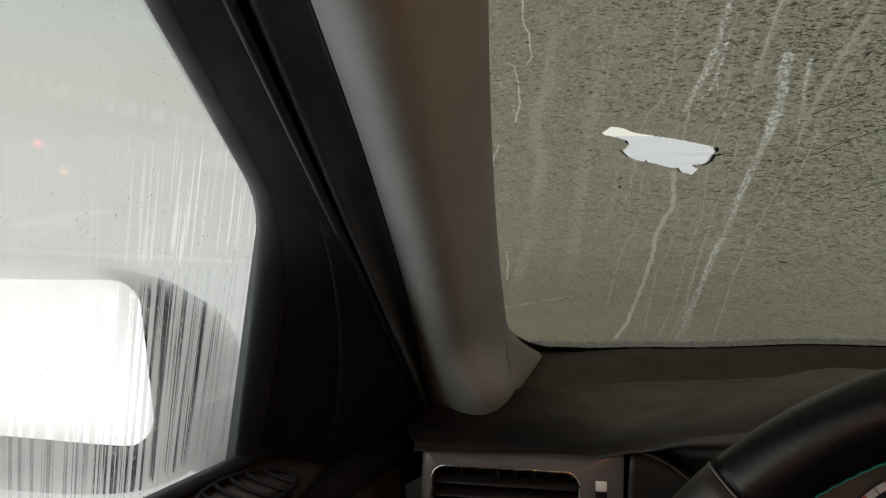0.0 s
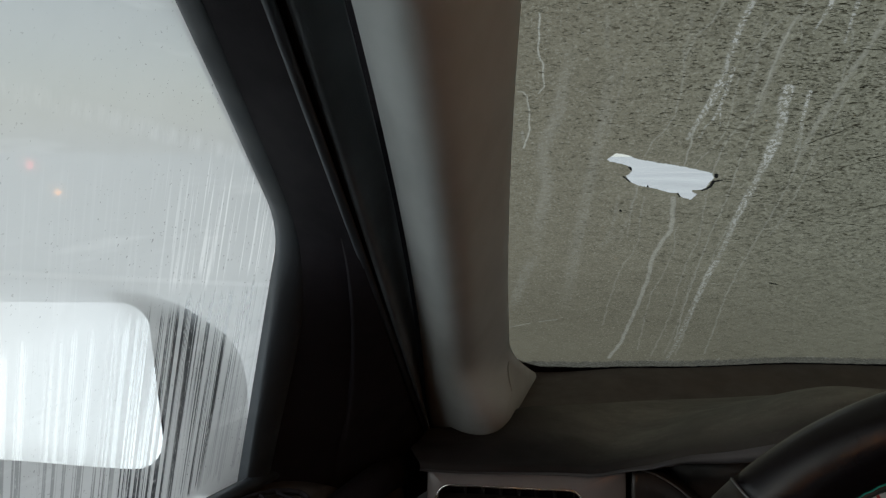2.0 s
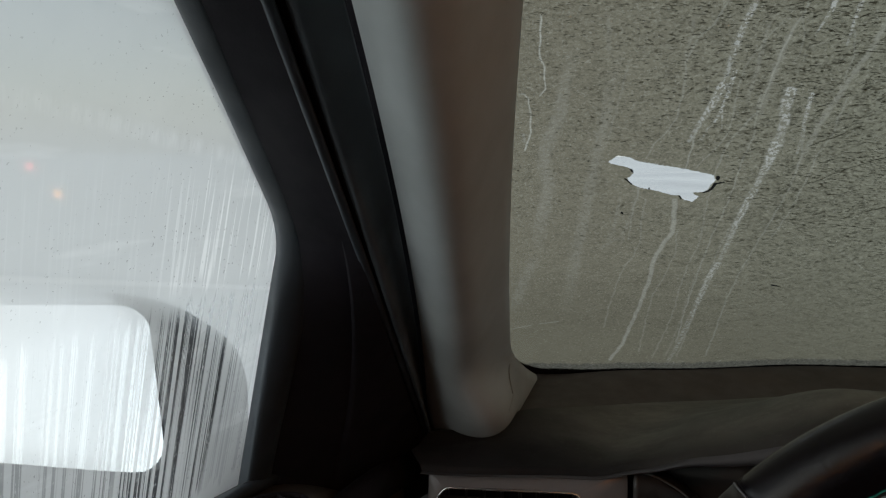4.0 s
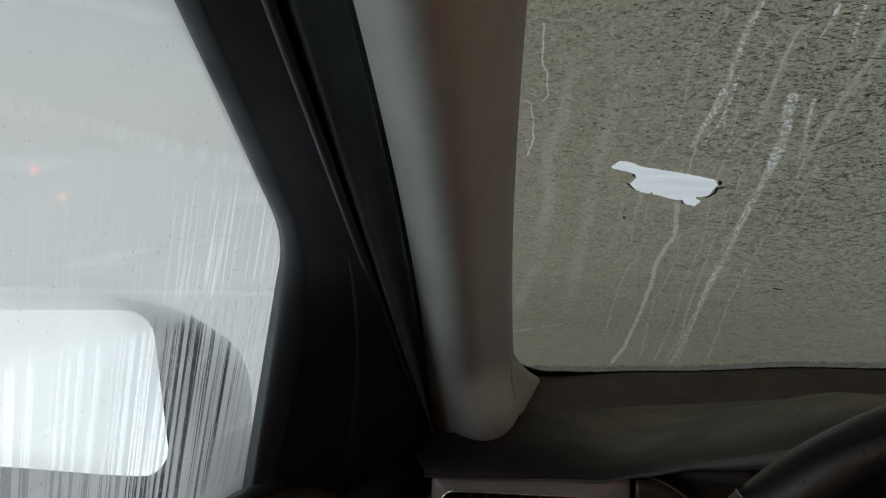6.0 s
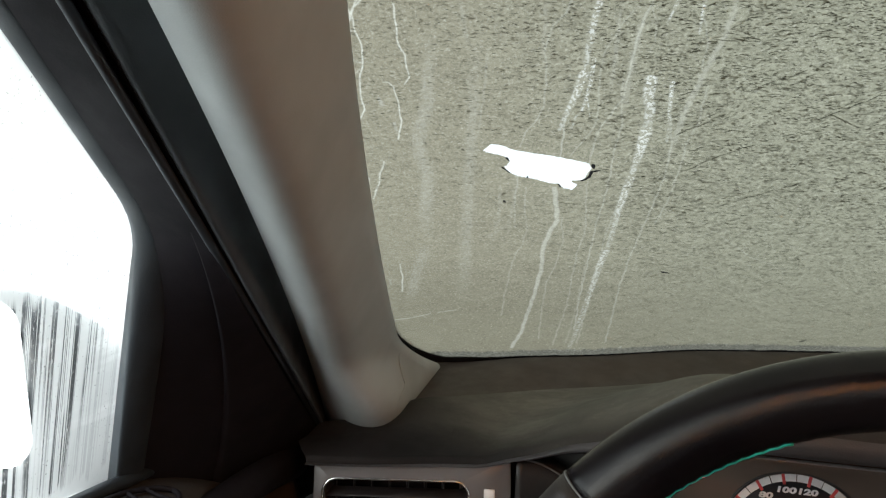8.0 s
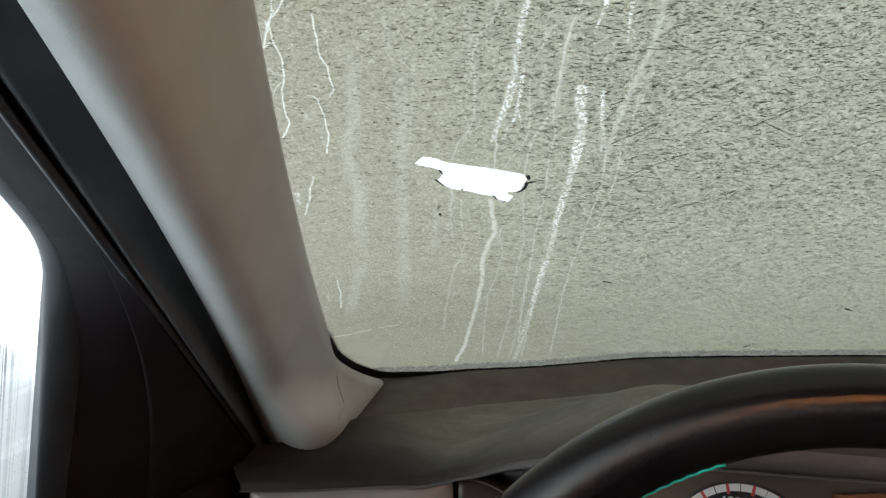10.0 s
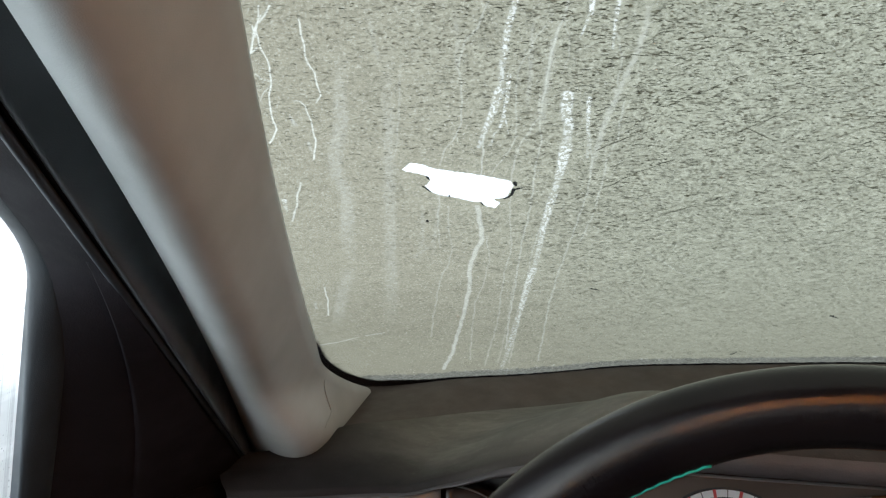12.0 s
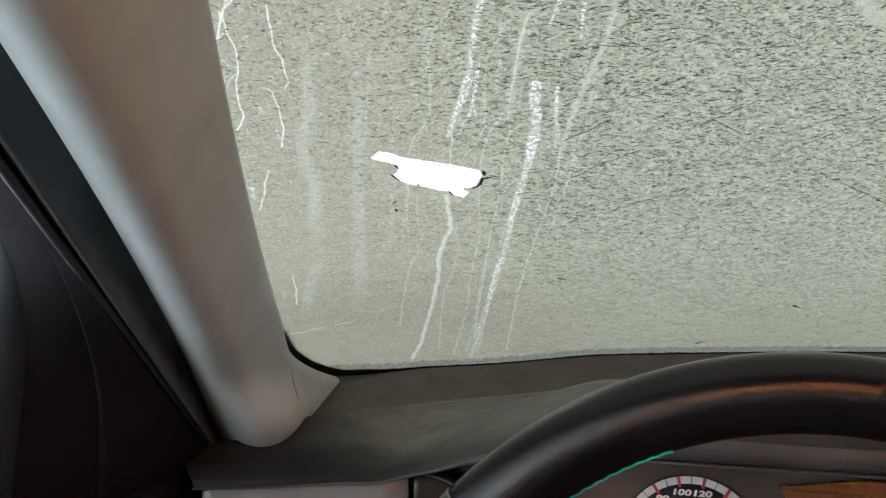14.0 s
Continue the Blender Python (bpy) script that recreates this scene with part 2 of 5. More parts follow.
def dirty_film():
    """Frozen grime on the windscreen: it lets daylight seep through, is creased all over, and runs, scrapes and cracks have thinned or thickened it."""
    n = Nodes("frozen_grime")
    sep = n.tree.nodes.new("ShaderNodeSeparateXYZ")
    n.put(sep.inputs[0], n.place)
    x, z = sep.outputs["X"], sep.outputs["Z"]
    tone = n.mix(n.ramp(n.noise(16, 5.0, 0.6), 0.3, 0.7), (0.178, 0.170, 0.128), (0.203, 0.195, 0.148))
    tone = n.mix(n.ramp(x, -0.16, 0.10), n.mix(0.6, tone, (0.185, 0.166, 0.126)), n.mix(0.35, tone, (0.187, 0.194, 0.151)))
    # fine speckle and short creases that run mostly across
    speck = n.noise(520, 3.0, 0.75)
    tone = n.mix(n.ramp(speck, 0.53, 0.68, 0.0, 0.75), tone, (0.30, 0.29, 0.245))
    tone = n.mix(n.ramp(speck, 0.46, 0.32, 0.0, 0.65), tone, (0.085, 0.078, 0.06))
    wav = n.noise(1.0, 4.0, 0.65, n.stretch((150, 150, 420), (0, 14, 0)), 0.7)
    ridge = n.math("ABSOLUTE", n.math("SUBTRACT", wav, 0.5))
    crease = n.ramp(ridge, 0.008, 0.040, 1.0, 0.0)
    where = n.ramp(n.noise(1.0, 3.0, 0.6, n.stretch((110, 110, 210))), 0.44, 0.56)
    rough_zone = n.math("MULTIPLY", n.ramp(z, 1.14, 1.33, 0.50, 1.0), n.ramp(x, -0.20, 0.05, 0.45, 1.0))
    crease = n.math("MULTIPLY", n.math("MULTIPLY", crease, where), rough_zone)
    thick = n.ramp(n.noise(1.0, 3.0, 0.6, n.stretch((230, 230, 420), (0, 10, 0)), 0.4), 0.30, 0.70, 0.0, 1.0, False)
    lumps = n.math("MULTIPLY", n.math("SUBTRACT", thick, 0.5), rough_zone)
    tone = n.mix(n.math("MAXIMUM", n.math("MULTIPLY", lumps, 0.22), 0.0), tone, (0.055, 0.052, 0.042))
    tone = n.mix(n.math("MAXIMUM", n.math("MULTIPLY", lumps, -0.70), 0.0), tone, (0.34, 0.335, 0.27))
    tone = n.mix(n.math("MULTIPLY", crease, 0.4), tone, (0.030, 0.029, 0.024))
    # the tone darkens gradually towards the lower part of the glass
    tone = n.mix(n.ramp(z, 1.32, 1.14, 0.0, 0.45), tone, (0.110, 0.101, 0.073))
    crack = n.math("MULTIPLY", n.attr("crack"), n.ramp(n.noise(300, 3), 0.35, 0.6))
    tone = n.mix(crack, tone, (0.03, 0.03, 0.025))
    # runs: pale where the layer is thin, broken into bright grains where it is nearly gone
    tone = n.mix(n.math("MULTIPLY", n.attr("pale"), n.ramp(n.noise(300, 4, 0.65), 0.3, 0.65, 0.2, 0.95)), tone, (0.31, 0.305, 0.27))
    grain = n.ramp(n.noise(430, 2.0, 0.6), 0.50, 0.455)
    full = n.attr("grainy")
    core = n.ramp(full, 0.05, 0.75)
    tone = n.mix(n.math("MULTIPLY", core, 0.12), tone, (0.40, 0.395, 0.36))
    tone = n.mix(n.math("MULTIPLY", core, n.math("MULTIPLY", grain, n.ramp(n.noise(90, 3), 0.25, 0.6, 0.55, 1.0))), tone, n.mix(n.ramp(full, 0.4, 1.0), (0.29, 0.29, 0.26), (0.43, 0.43, 0.405)))
    tone = n.mix(n.math("MULTIPLY", n.attr("hair"), n.ramp(n.noise(420, 3), 0.35, 0.62, 0.65, 1.0)), tone, (0.44, 0.44, 0.40))
    bottom = n.ramp(n.math("ADD", n.attr("rim"), n.math("MULTIPLY", n.math("SUBTRACT", n.noise(140, 3, 0.6), 0.5), 0.5)), 0.25, 0.6)
    crust = n.mix(n.ramp(n.noise(420, 4, 0.7), 0.40, 0.62), (0.050, 0.049, 0.043), (0.125, 0.122, 0.106))
    tone = n.mix(n.math("MULTIPLY", bottom, 0.85), tone, crust)
    dabs = n.math("MULTIPLY", n.ramp(n.attr("rim"), 0.0, 0.3), n.ramp(n.attr("rim"), 0.9, 0.45))
    tone = n.mix(n.math("MULTIPLY", dabs, n.ramp(n.noise(130, 4, 0.7), 0.58, 0.68, 0.0, 0.5)), tone, (0.36, 0.36, 0.33))
    clump = n.math("GREATER_THAN", n.math("ADD", n.attr("speck"), n.math("MULTIPLY", n.math("SUBTRACT", n.noise(650, 3, 0.75), 0.5), 1.5)), 0.55)
    tone = n.mix(clump, tone, (0.01, 0.01, 0.01))
    relief = n.math("SUBTRACT", n.math("MULTIPLY", wav, 0.6), n.math("MULTIPLY", crease, 0.6))
    nrm = n.bump(relief, 0.35, 0.0012)
    film = n.blend(0.25, n.shader("ShaderNodeBsdfTranslucent", Color=tone, Normal=nrm), n.shader("ShaderNodeBsdfDiffuse", Color=tone, Normal=nrm))
    edge = n.math("ADD", n.attr("clear"), n.math("MULTIPLY", n.math("SUBTRACT", n.noise(520, 4, 0.75), 0.5), 0.95))
    edge = n.math("MULTIPLY", n.ramp(edge, 0.48, 0.52), n.math("SUBTRACT", 1.0, clump))
    return n.done(n.blend(edge, film, n.shader("ShaderNodeBsdfTransparent", Color=(0.93, 0.95, 0.96))))


FILM = dirty_film()


def misted_glass():
    """A side pane misted all over: the mist scatters daylight, and runs of water have cut clear lines down through it."""
    n = Nodes("misted_glass")
    sep = n.tree.nodes.new("ShaderNodeSeparateXYZ")
    n.put(sep.inputs[0], n.place)
    y, z = sep.outputs["Y"], sep.outputs["Z"]
    # runs go down the pane, leaning a little with the car
    lean = n.tree.nodes.new("ShaderNodeCombineXYZ")
    n.put(lean.inputs["Y"], n.math("ADD", y, n.math("MULTIPLY", z, 0.21)))
    n.put(lean.inputs["Z"], z)
    flow = lean.outputs[0]

    def along(scale):
        m = n.tree.nodes.new("ShaderNodeMapping")
        n.put(m.inputs["Vector"], flow)
        m.inputs["Scale"].default_value = scale
        return m.outputs[0]
    runs = n.noise(1.0, 2.0, 0.6, along((0.0, 400, 2.0)))
    thick = n.noise(1.0, 2.0, 0.5, along((0.0, 75, 2.5)))
    run = n.math("MULTIPLY", n.ramp(runs, 0.495, 0.545), n.ramp(thick, 0.34, 0.50))
    broken = n.ramp(n.noise(1.0, 3.0, 0.7, along((0.0, 900, 190))), 0.28, 0.46, 0.15, 1.0)
    ends = n.math("MULTIPLY", n.noise(1.0, 1.0, 0.5, along((0.0, 160, 0.0))), 0.03)
    low = n.math("MULTIPLY", n.ramp(n.math("ADD", z, ends), 1.292, 1.280), n.ramp(n.math("SUBTRACT", z, ends), 1.116, 1.122))
    run_low = n.math("MULTIPLY", n.math("MULTIPLY", n.math("MULTIPLY", run, low), broken), n.math("MULTIPLY", n.ramp(y, 0.405, 0.425, 1.0, 0.25), n.ramp(y, 0.290, 0.350, 0.45, 1.0)))
    # shorter, half-closed runs higher up near the front edge
    high = n.math("MULTIPLY", n.ramp(n.math("ADD", z, n.math("MULTIPLY", ends, 1.5)), 1.375, 1.355), n.ramp(n.math("SUBTRACT", z, ends), 1.262, 1.275))
    high = n.math("MULTIPLY", high, n.ramp(y, 0.28, 0.36, 0.10, 1.0))
    run_high = n.math("MULTIPLY", n.ramp(n.noise(1.0, 2.5, 0.6, along((0.0, 380, 9.0))), 0.52, 0.60), high)
    drops = n.math("MULTIPLY", n.ramp(n.noise(640, 1.0, 0.5), 0.715, 0.74), n.math("MULTIPLY", n.ramp(n.noise(19, 2), 0.30, 0.62, 0.1, 1.0), n.ramp(y, 0.20, 0.40, 0.35, 1.0)))
    mist = n.math("ADD", n.ramp(n.noise(11, 5.0, 0.6), 0.3, 0.7, 0.63, 0.70), n.ramp(n.math("ADD", z, n.math("MULTIPLY", n.math("SUBTRACT", n.noise(60, 2), 0.5), 0.012)), 1.268, 1.290, 0.0, 0.15))
    smear = n.ramp(n.noise(1.0, 3.0, 0.6, n.stretch((0.0, 8, 55), (-24, 0, 0))), 0.55, 0.72, 0.0, 0.12)
    # two wiped bands that cross the pane, falling towards the front
    band = n.math("ABSOLUTE", n.math("SUBTRACT", n.math("ADD", z, n.math("MULTIPLY", y, 0.15)), 1.4055))
    band = n.math("MULTIPLY", n.ramp(band, 0.0005, 0.006, 1.0, 0.0), n.ramp(n.noise(1.0, 4.0, 0.7, along((0.0, 120, 30))), 0.35, 0.7, 0.1, 0.75))
    line = n.math("ABSOLUTE", n.math("SUBTRACT", n.math("ADD", z, n.math("MULTIPLY", y, 0.175)), 1.345))
    line = n.math("MULTIPLY", n.ramp(line, 0.0003, 0.0022, 1.0, 0.0), 0.10)
    band = n.math("MULTIPLY", band, n.ramp(y, 0.16, 0.34, 0.25, 1.0))
    smear = n.math("MAXIMUM", n.math("MAXIMUM", smear, n.math("MULTIPLY", band, 0.28)), line)
    # thinned over the unseen rear part to let more daylight onto the pillar
    mist = n.math("MULTIPLY", n.math("ADD", mist, smear), n.ramp(y, -0.05, 0.20, 0.12, 1.0))
    thin = n.math("MULTIPLY", n.ramp(n.math("ADD", y, n.math("MULTIPLY", n.math("SUBTRACT", 1.25, z), 0.3)), 0.37, 0.47), n.ramp(z, 1.30, 1.20))
    mist = n.math("MULTIPLY", mist, n.math("SUBTRACT", 1.0, n.math("MULTIPLY", thin, 0.22)))
    mist = n.math("MULTIPLY", mist, n.math("SUBTRACT", 1.0, n.math("MULTIPLY", run_low, 0.94)))
    mist = n.math("MULTIPLY", mist, n.ramp(z, 1.100, 1.140, 0.72, 1.0))
    mist = n.math("ADD", mist, n.math("MULTIPLY", run_high, 0.15))
    mist = n.math("MAXIMUM", mist, drops)
    # paler low down: brighter light from the ground put into the mist's colour
    white = n.mix(n.ramp(z, 1.12, 1.40), (0.78, 0.80, 0.81), (0.645, 0.665, 0.66))
    white = n.mix(n.math("MULTIPLY", run_high, 0.9), white, (0.95, 0.96, 0.96))
    white = n.mix(smear, white, (0.9, 0.9, 0.9))
    white = n.mix(drops, white, (0.06, 0.06, 0.06))
    clear = n.shader("ShaderNodeBsdfTransparent", Color=(0.93, 0.95, 0.95))
    clear = n.blend(n.math("MULTIPLY", mist, 0.25), clear, n.shader("ShaderNodeBsdfRefraction", Color=(0.93, 0.95, 0.95), Roughness=0.45, IOR=1.06))
    fog = n.blend(0.2, n.shader("ShaderNodeBsdfTranslucent", Color=white), n.shader("ShaderNodeBsdfDiffuse", Color=white))
    fog = n.blend(n.math("MULTIPLY", n.math("SUBTRACT", 1.0, drops), 0.20), fog, n.shader("ShaderNodeBsdfRefraction", Color=(0.92, 0.94, 0.95), Roughness=0.5, IOR=1.07))
    body = n.blend(mist, clear, fog)
    return n.done(n.blend(n.gloss(0.04), body, n.shader("ShaderNodeBsdfGlossy", Roughness=0.05)))


MISTED = misted_glass()


def grimed_pane():
    """Unseen side and rear panes, made nearly opaque to hold daylight out of the cabin."""
    n = Nodes("grimed_pane")
    tone = n.mix(n.ramp(n.noise(40, 5.0, 0.65), 0.3, 0.7), (0.014, 0.013, 0.010), (0.026, 0.024, 0.019))
    return n.done(n.blend(0.3, n.shader("ShaderNodeBsdfTranslucent", Color=tone), n.shader("ShaderNodeBsdfDiffuse", Color=tone)))


DARK_PANE = grimed_pane()


# ---- mesh helpers ----
def mesh_of(bm, name, smooth=True):
    bmesh.ops.recalc_face_normals(bm, faces=bm.faces[:])
    me = bpy.data.meshes.new(name)
    bm.to_mesh(me)
    bm.free()
    if smooth:
        me.shade_smooth()
    return me


def part(name, bm, material, parent=None, label="", smooth=True):
    """One mesh object, under a thing or a part of it."""
    me = bm if isinstance(bm, bpy.types.Mesh) else mesh_of(bm, name, smooth)
    if not me.materials:
        me.materials.append(material)
    ob = new(name, me)
    if parent:
        ob.parent = parent
    return tagged(ob, label)


def thing(name, label, category, m=None, group="", kind=""):
    ob = new(name)
    ob.empty_display_size = 0.02
    if m is not None:
        ob.matrix_basis = m
    return tagged(ob, label, category, group, kind)


def sharp(ob, angle=35):
    """Rounded faces, crisp corners."""
    me = ob.data
    bm = bmesh.new()
    bm.from_mesh(me)
    for e in bm.edges:
        e.smooth = len(e.link_faces) < 2 or e.calc_face_angle(0) < radians(angle)
    bm.to_mesh(me)
    bm.free()
    return ob


def loft(rings, closed=True, caps=True):
    """A skin over rings of points, all with the same count."""
    bm = bmesh.new()
    rows = [[bm.verts.new(p) for p in ring] for ring in rings]
    k = len(rows[0])
    for a, b in zip(rows, rows[1:]):
        for i in range(k if closed else k - 1):
            j = (i + 1) % k
            bm.faces.new((a[i], a[j], b[j], b[i]))
    if closed and caps:
        bm.faces.new(rows[0])
        bm.faces.new(list(reversed(rows[-1])))
    return bm


def tube(points, radius, sides=12, flat=1.0):
    """A round cord along points; radius may be a function of its length share."""
    pts = [Vector(p) for p in points]
    rings, up = [], Vector((0.13, 0.31, 0.94)).normalized()
    for i, p in enumerate(pts):
        d = (pts[min(i + 1, len(pts) - 1)] - pts[max(i - 1, 0)]).normalized()
        a = d.cross(up).normalized()
        b = a.cross(d)
        r = radius(i / (len(pts) - 1)) if callable(radius) else radius
        rings.append([p + r * (math.cos(t) * a + flat * math.sin(t) * b) for t in (2 * math.pi * s / sides for s in range(sides))])
    return loft(rings)


def box(size, centre=(0, 0, 0), bevel=0.001, segments=2):
    bm = bmesh.new()
    bmesh.ops.create_cube(bm, size=1.0, matrix=Matrix.Translation(centre) @ Matrix.Diagonal((*size, 1)))
    if bevel:
        bmesh.ops.bevel(bm, geom=bm.edges[:], offset=bevel, segments=segments, profile=0.5, affect="EDGES")
    return bm


def sheet(nu, nv, at, thickness=0.0, towards=(0, 0, -1)):
    """A sheet of nu by nv cells over at(u, v); with a thickness it becomes a slab."""
    us, vs = np.linspace(0, 1, nu + 1), np.linspace(0, 1, nv + 1)
    top = [[Vector(at(u, v)) for u in us] for v in vs]
    bm = bmesh.new()
    a = [[bm.verts.new(p) for p in row] for row in top]
    for j in range(nv):
        for i in range(nu):
            bm.faces.new((a[j][i], a[j][i + 1], a[j + 1][i + 1], a[j + 1][i]))
    if thickness:
        t = Vector(towards) * thickness
        b = [[bm.verts.new(p + t) for p in row] for row in top]
        for j in range(nv):
            for i in range(nu):
                bm.faces.new((b[j][i], b[j + 1][i], b[j + 1][i + 1], b[j][i + 1]))
        for j in range(nv):
            for i in (0, nu):
                bm.faces.new((a[j][i], a[j + 1][i], b[j + 1][i], b[j][i]))
        for i in range(nu):
            for j in (0, nv):
                bm.faces.new((a[j][i], a[j][i + 1], b[j][i + 1], b[j][i]))
    return bm


def smooth(a, b, v):
    k = min(1.0, max(0.0, (v - a) / (b - a)))
    return k * k * (3 - 2 * k)


def rounded(w, h, r, n=10, cx=0.0, cz=0.0):
    """A rounded rectangle in x and z, anticlockwise."""
    out = []
    for sx, sz, a0 in ((1, 1, 0), (-1, 1, 90), (-1, -1, 180), (1, -1, 270)):
        for i in range(n):
            a = radians(a0 + 90 * i / (n - 1))
            out.append((cx + sx * (w / 2 - r) + r * math.cos(a), cz + sz * (h / 2 - r) + r * math.sin(a)))
    return out


# ---- ground ----
tagged(part("ground", sheet(24, 24, lambda u, v: (-300 + 600 * u, -300 + 600 * v, 0.0)), SNOW), "pale trodden slush on the ground round the car", "ground", kind="structure")


# ---- windscreen ----
def ease(a, b, v):
    k = np.clip((v - a) / (b - a), 0.0, 1.0)
    return k * k * (3 - 2 * k)


def screen_y(x, z):
    """The raked glass: bowed across, and turned in towards its lower corner."""
    return 2.4713 - 1.31 * z - 0.27 * np.sqrt((x - 0.36) ** 2 + 0.01) - 0.034 * ease(0.06, -0.10, x) * ease(1.26, 1.16, z)


def grime_low(x):
    """Height of the grime's lower edge."""
    return 1.1345 + 0.0052 * ease(-0.19, -0.09, x)


def grime_reach(x, z, spare=0.0):
    """Under 1 inside the grime's outline: a leaning left edge, a broad round corner and the lower edge."""
    a = np.maximum(0.045 + spare - (x + 0.2445 + 0.014 * ease(1.180, 1.225, z) - 0.10 * (z - 1.16)), 0) / 0.045
    b = np.maximum(0.045 + spare - (z - grime_low(x)), 0) / 0.045
    return np.sqrt(a * a + b * b)


MIDDLE = 0.36                                         # the car's middle line
window_1 = thing("window_1", "car windscreen covered by frozen brownish-grey grime with a scraped clear patch", "windscreen", kind="structure")
part("pane", sheet(60, 40, lambda u, v: (lambda x, z: (x, screen_y(x, z) - 0.002, z))(-0.30 + 1.32 * u, 1.10 + 0.60 * v)), GLASS, window_1, "clear laminated glass").visible_shadow = False

STREAKS = []


def streak(kind, width_top, width_end, strength, *points):
    """A run in the grime: its kind, its width in millimetres at both ends, and the line it takes over the glass in x and z."""
    STREAKS.append((kind, width_top / 1000, width_end / 1000, strength, points))


streak("hair", 1.6, 1.3, 1.0, (-0.139, 1.434), (-0.139, 1.432), (-0.141, 1.426), (-0.143, 1.419), (-0.144, 1.412), (-0.143, 1.408), (-0.145, 1.401), (-0.146, 1.396), (-0.150, 1.392))
streak("hair", 1.3, 1.9, 0.95, (-0.163, 1.393), (-0.160, 1.393), (-0.158, 1.390), (-0.159, 1.384), (-0.160, 1.377), (-0.162, 1.370), (-0.165, 1.364), (-0.170, 1.357))
streak("hair", 1.2, 1.9, 1.0, (-0.157, 1.436), (-0.164, 1.429), (-0.166, 1.422), (-0.166, 1.416), (-0.167, 1.411), (-0.170, 1.405), (-0.175, 1.398), (-0.179, 1.390), (-0.181, 1.384), (-0.183, 1.377), (-0.188, 1.371), (-0.192, 1.368))
streak("hair", 1.6, 1.7, 1.0, (-0.150, 1.440), (-0.155, 1.436), (-0.161, 1.432), (-0.166, 1.427))
streak("hair", 1.7, 1.7, 1.0, (-0.165, 1.431), (-0.166, 1.427), (-0.174, 1.418))
streak("hair", 1.7, 1.3, 0.8, (-0.174, 1.418), (-0.168, 1.421))
streak("hair", 1.2, 1.3, 0.9, (-0.156, 1.440), (-0.159, 1.436), (-0.162, 1.431), (-0.166, 1.426))
streak("hair", 1.3, 0.9, 0.8, (-0.177, 1.408), (-0.175, 1.405), (-0.171, 1.404))
streak("hair", 1.3, 0.9, 0.6, (-0.172, 1.402), (-0.178, 1.398), (-0.183, 1.393))
streak("hair", 2.0, 2.2, 0.8, (-0.187, 1.341), (-0.194, 1.332), (-0.199, 1.323), (-0.209, 1.311))
streak("hair", 1.8, 2.5, 0.7, (-0.216, 1.248), (-0.217, 1.241), (-0.218, 1.234), (-0.223, 1.219))
streak("hair", 2.7, 2.0, 0.45, (-0.240, 1.186), (-0.223, 1.189), (-0.205, 1.194))
streak("hair", 2.6, 1.9, 0.45, (-0.196, 1.196), (-0.179, 1.199))
streak("grainy", 3.7, 3.4, 0.8, (-0.205, 1.328), (-0.209, 1.318))
streak("pale", 2.9, 3.0, 0.8, (-0.170, 1.385), (-0.171, 1.378))
streak("pale", 2.6, 2.3, 0.8, (-0.167, 1.369), (-0.169, 1.362))
streak("pale", 3.0, 3.0, 0.6, (-0.229, 1.233), (-0.231, 1.225))
streak("wet", 1.6, 1.5, 0.55, (-0.036, 1.441), (-0.040, 1.435), (-0.045, 1.429), (-0.053, 1.423), (-0.057, 1.417), (-0.060, 1.410), (-0.061, 1.401), (-0.064, 1.388), (-0.067, 1.379), (-0.073, 1.371), (-0.082, 1.363), (-0.089, 1.352))
streak("grainy", 3.2, 6.0, 1.0, (-0.020, 1.444), (-0.024, 1.436), (-0.028, 1.429), (-0.031, 1.421), (-0.035, 1.410), (-0.039, 1.398))
streak("grainy", 6.0, 4.2, 1.0, (-0.039, 1.398), (-0.045, 1.387), (-0.051, 1.378), (-0.055, 1.372), (-0.060, 1.364))
streak("grainy", 2.8, 2.6, 1.0, (-0.032, 1.406), (-0.035, 1.395), (-0.039, 1.385), (-0.043, 1.377), (-0.048, 1.372), (-0.052, 1.365))
streak("grainy", 1.4, 1.1, 1.0, (-0.039, 1.385), (-0.039, 1.378), (-0.039, 1.372))
streak("wet", 1.9, 1.5, 0.8, (-0.054, 1.373), (-0.058, 1.361), (-0.063, 1.345))
streak("wet", 1.2, 1.5, 0.5, (-0.007, 1.431), (-0.014, 1.424), (-0.022, 1.414), (-0.027, 1.407), (-0.030, 1.395), (-0.031, 1.385), (-0.034, 1.373), (-0.039, 1.363), (-0.049, 1.353), (-0.057, 1.345))
streak("wet", 1.4, 2.1, 0.4, (-0.036, 1.363), (-0.042, 1.345), (-0.046, 1.328), (-0.051, 1.306), (-0.054, 1.285), (-0.063, 1.264), (-0.071, 1.240), (-0.080, 1.204), (-0.090, 1.178), (-0.100, 1.155))
streak("wet", 2.0, 1.5, 0.6, (0.007, 1.442), (0.003, 1.434), (-0.002, 1.426), (-0.005, 1.418), (-0.009, 1.407), (-0.013, 1.395), (-0.017, 1.383), (-0.025, 1.375), (-0.034, 1.364), (-0.042, 1.345))
streak("wet", 1.3, 2.0, 0.6, (-0.016, 1.395), (-0.018, 1.385), (-0.018, 1.375), (-0.019, 1.366), (-0.023, 1.357), (-0.027, 1.343), (-0.034, 1.319), (-0.043, 1.296), (-0.048, 1.280), (-0.057, 1.252), (-0.067, 1.216), (-0.076, 1.177))
streak("pale", 3.9, 4.4, 0.35, (-0.000, 1.431), (-0.004, 1.421), (-0.011, 1.401), (-0.016, 1.377))
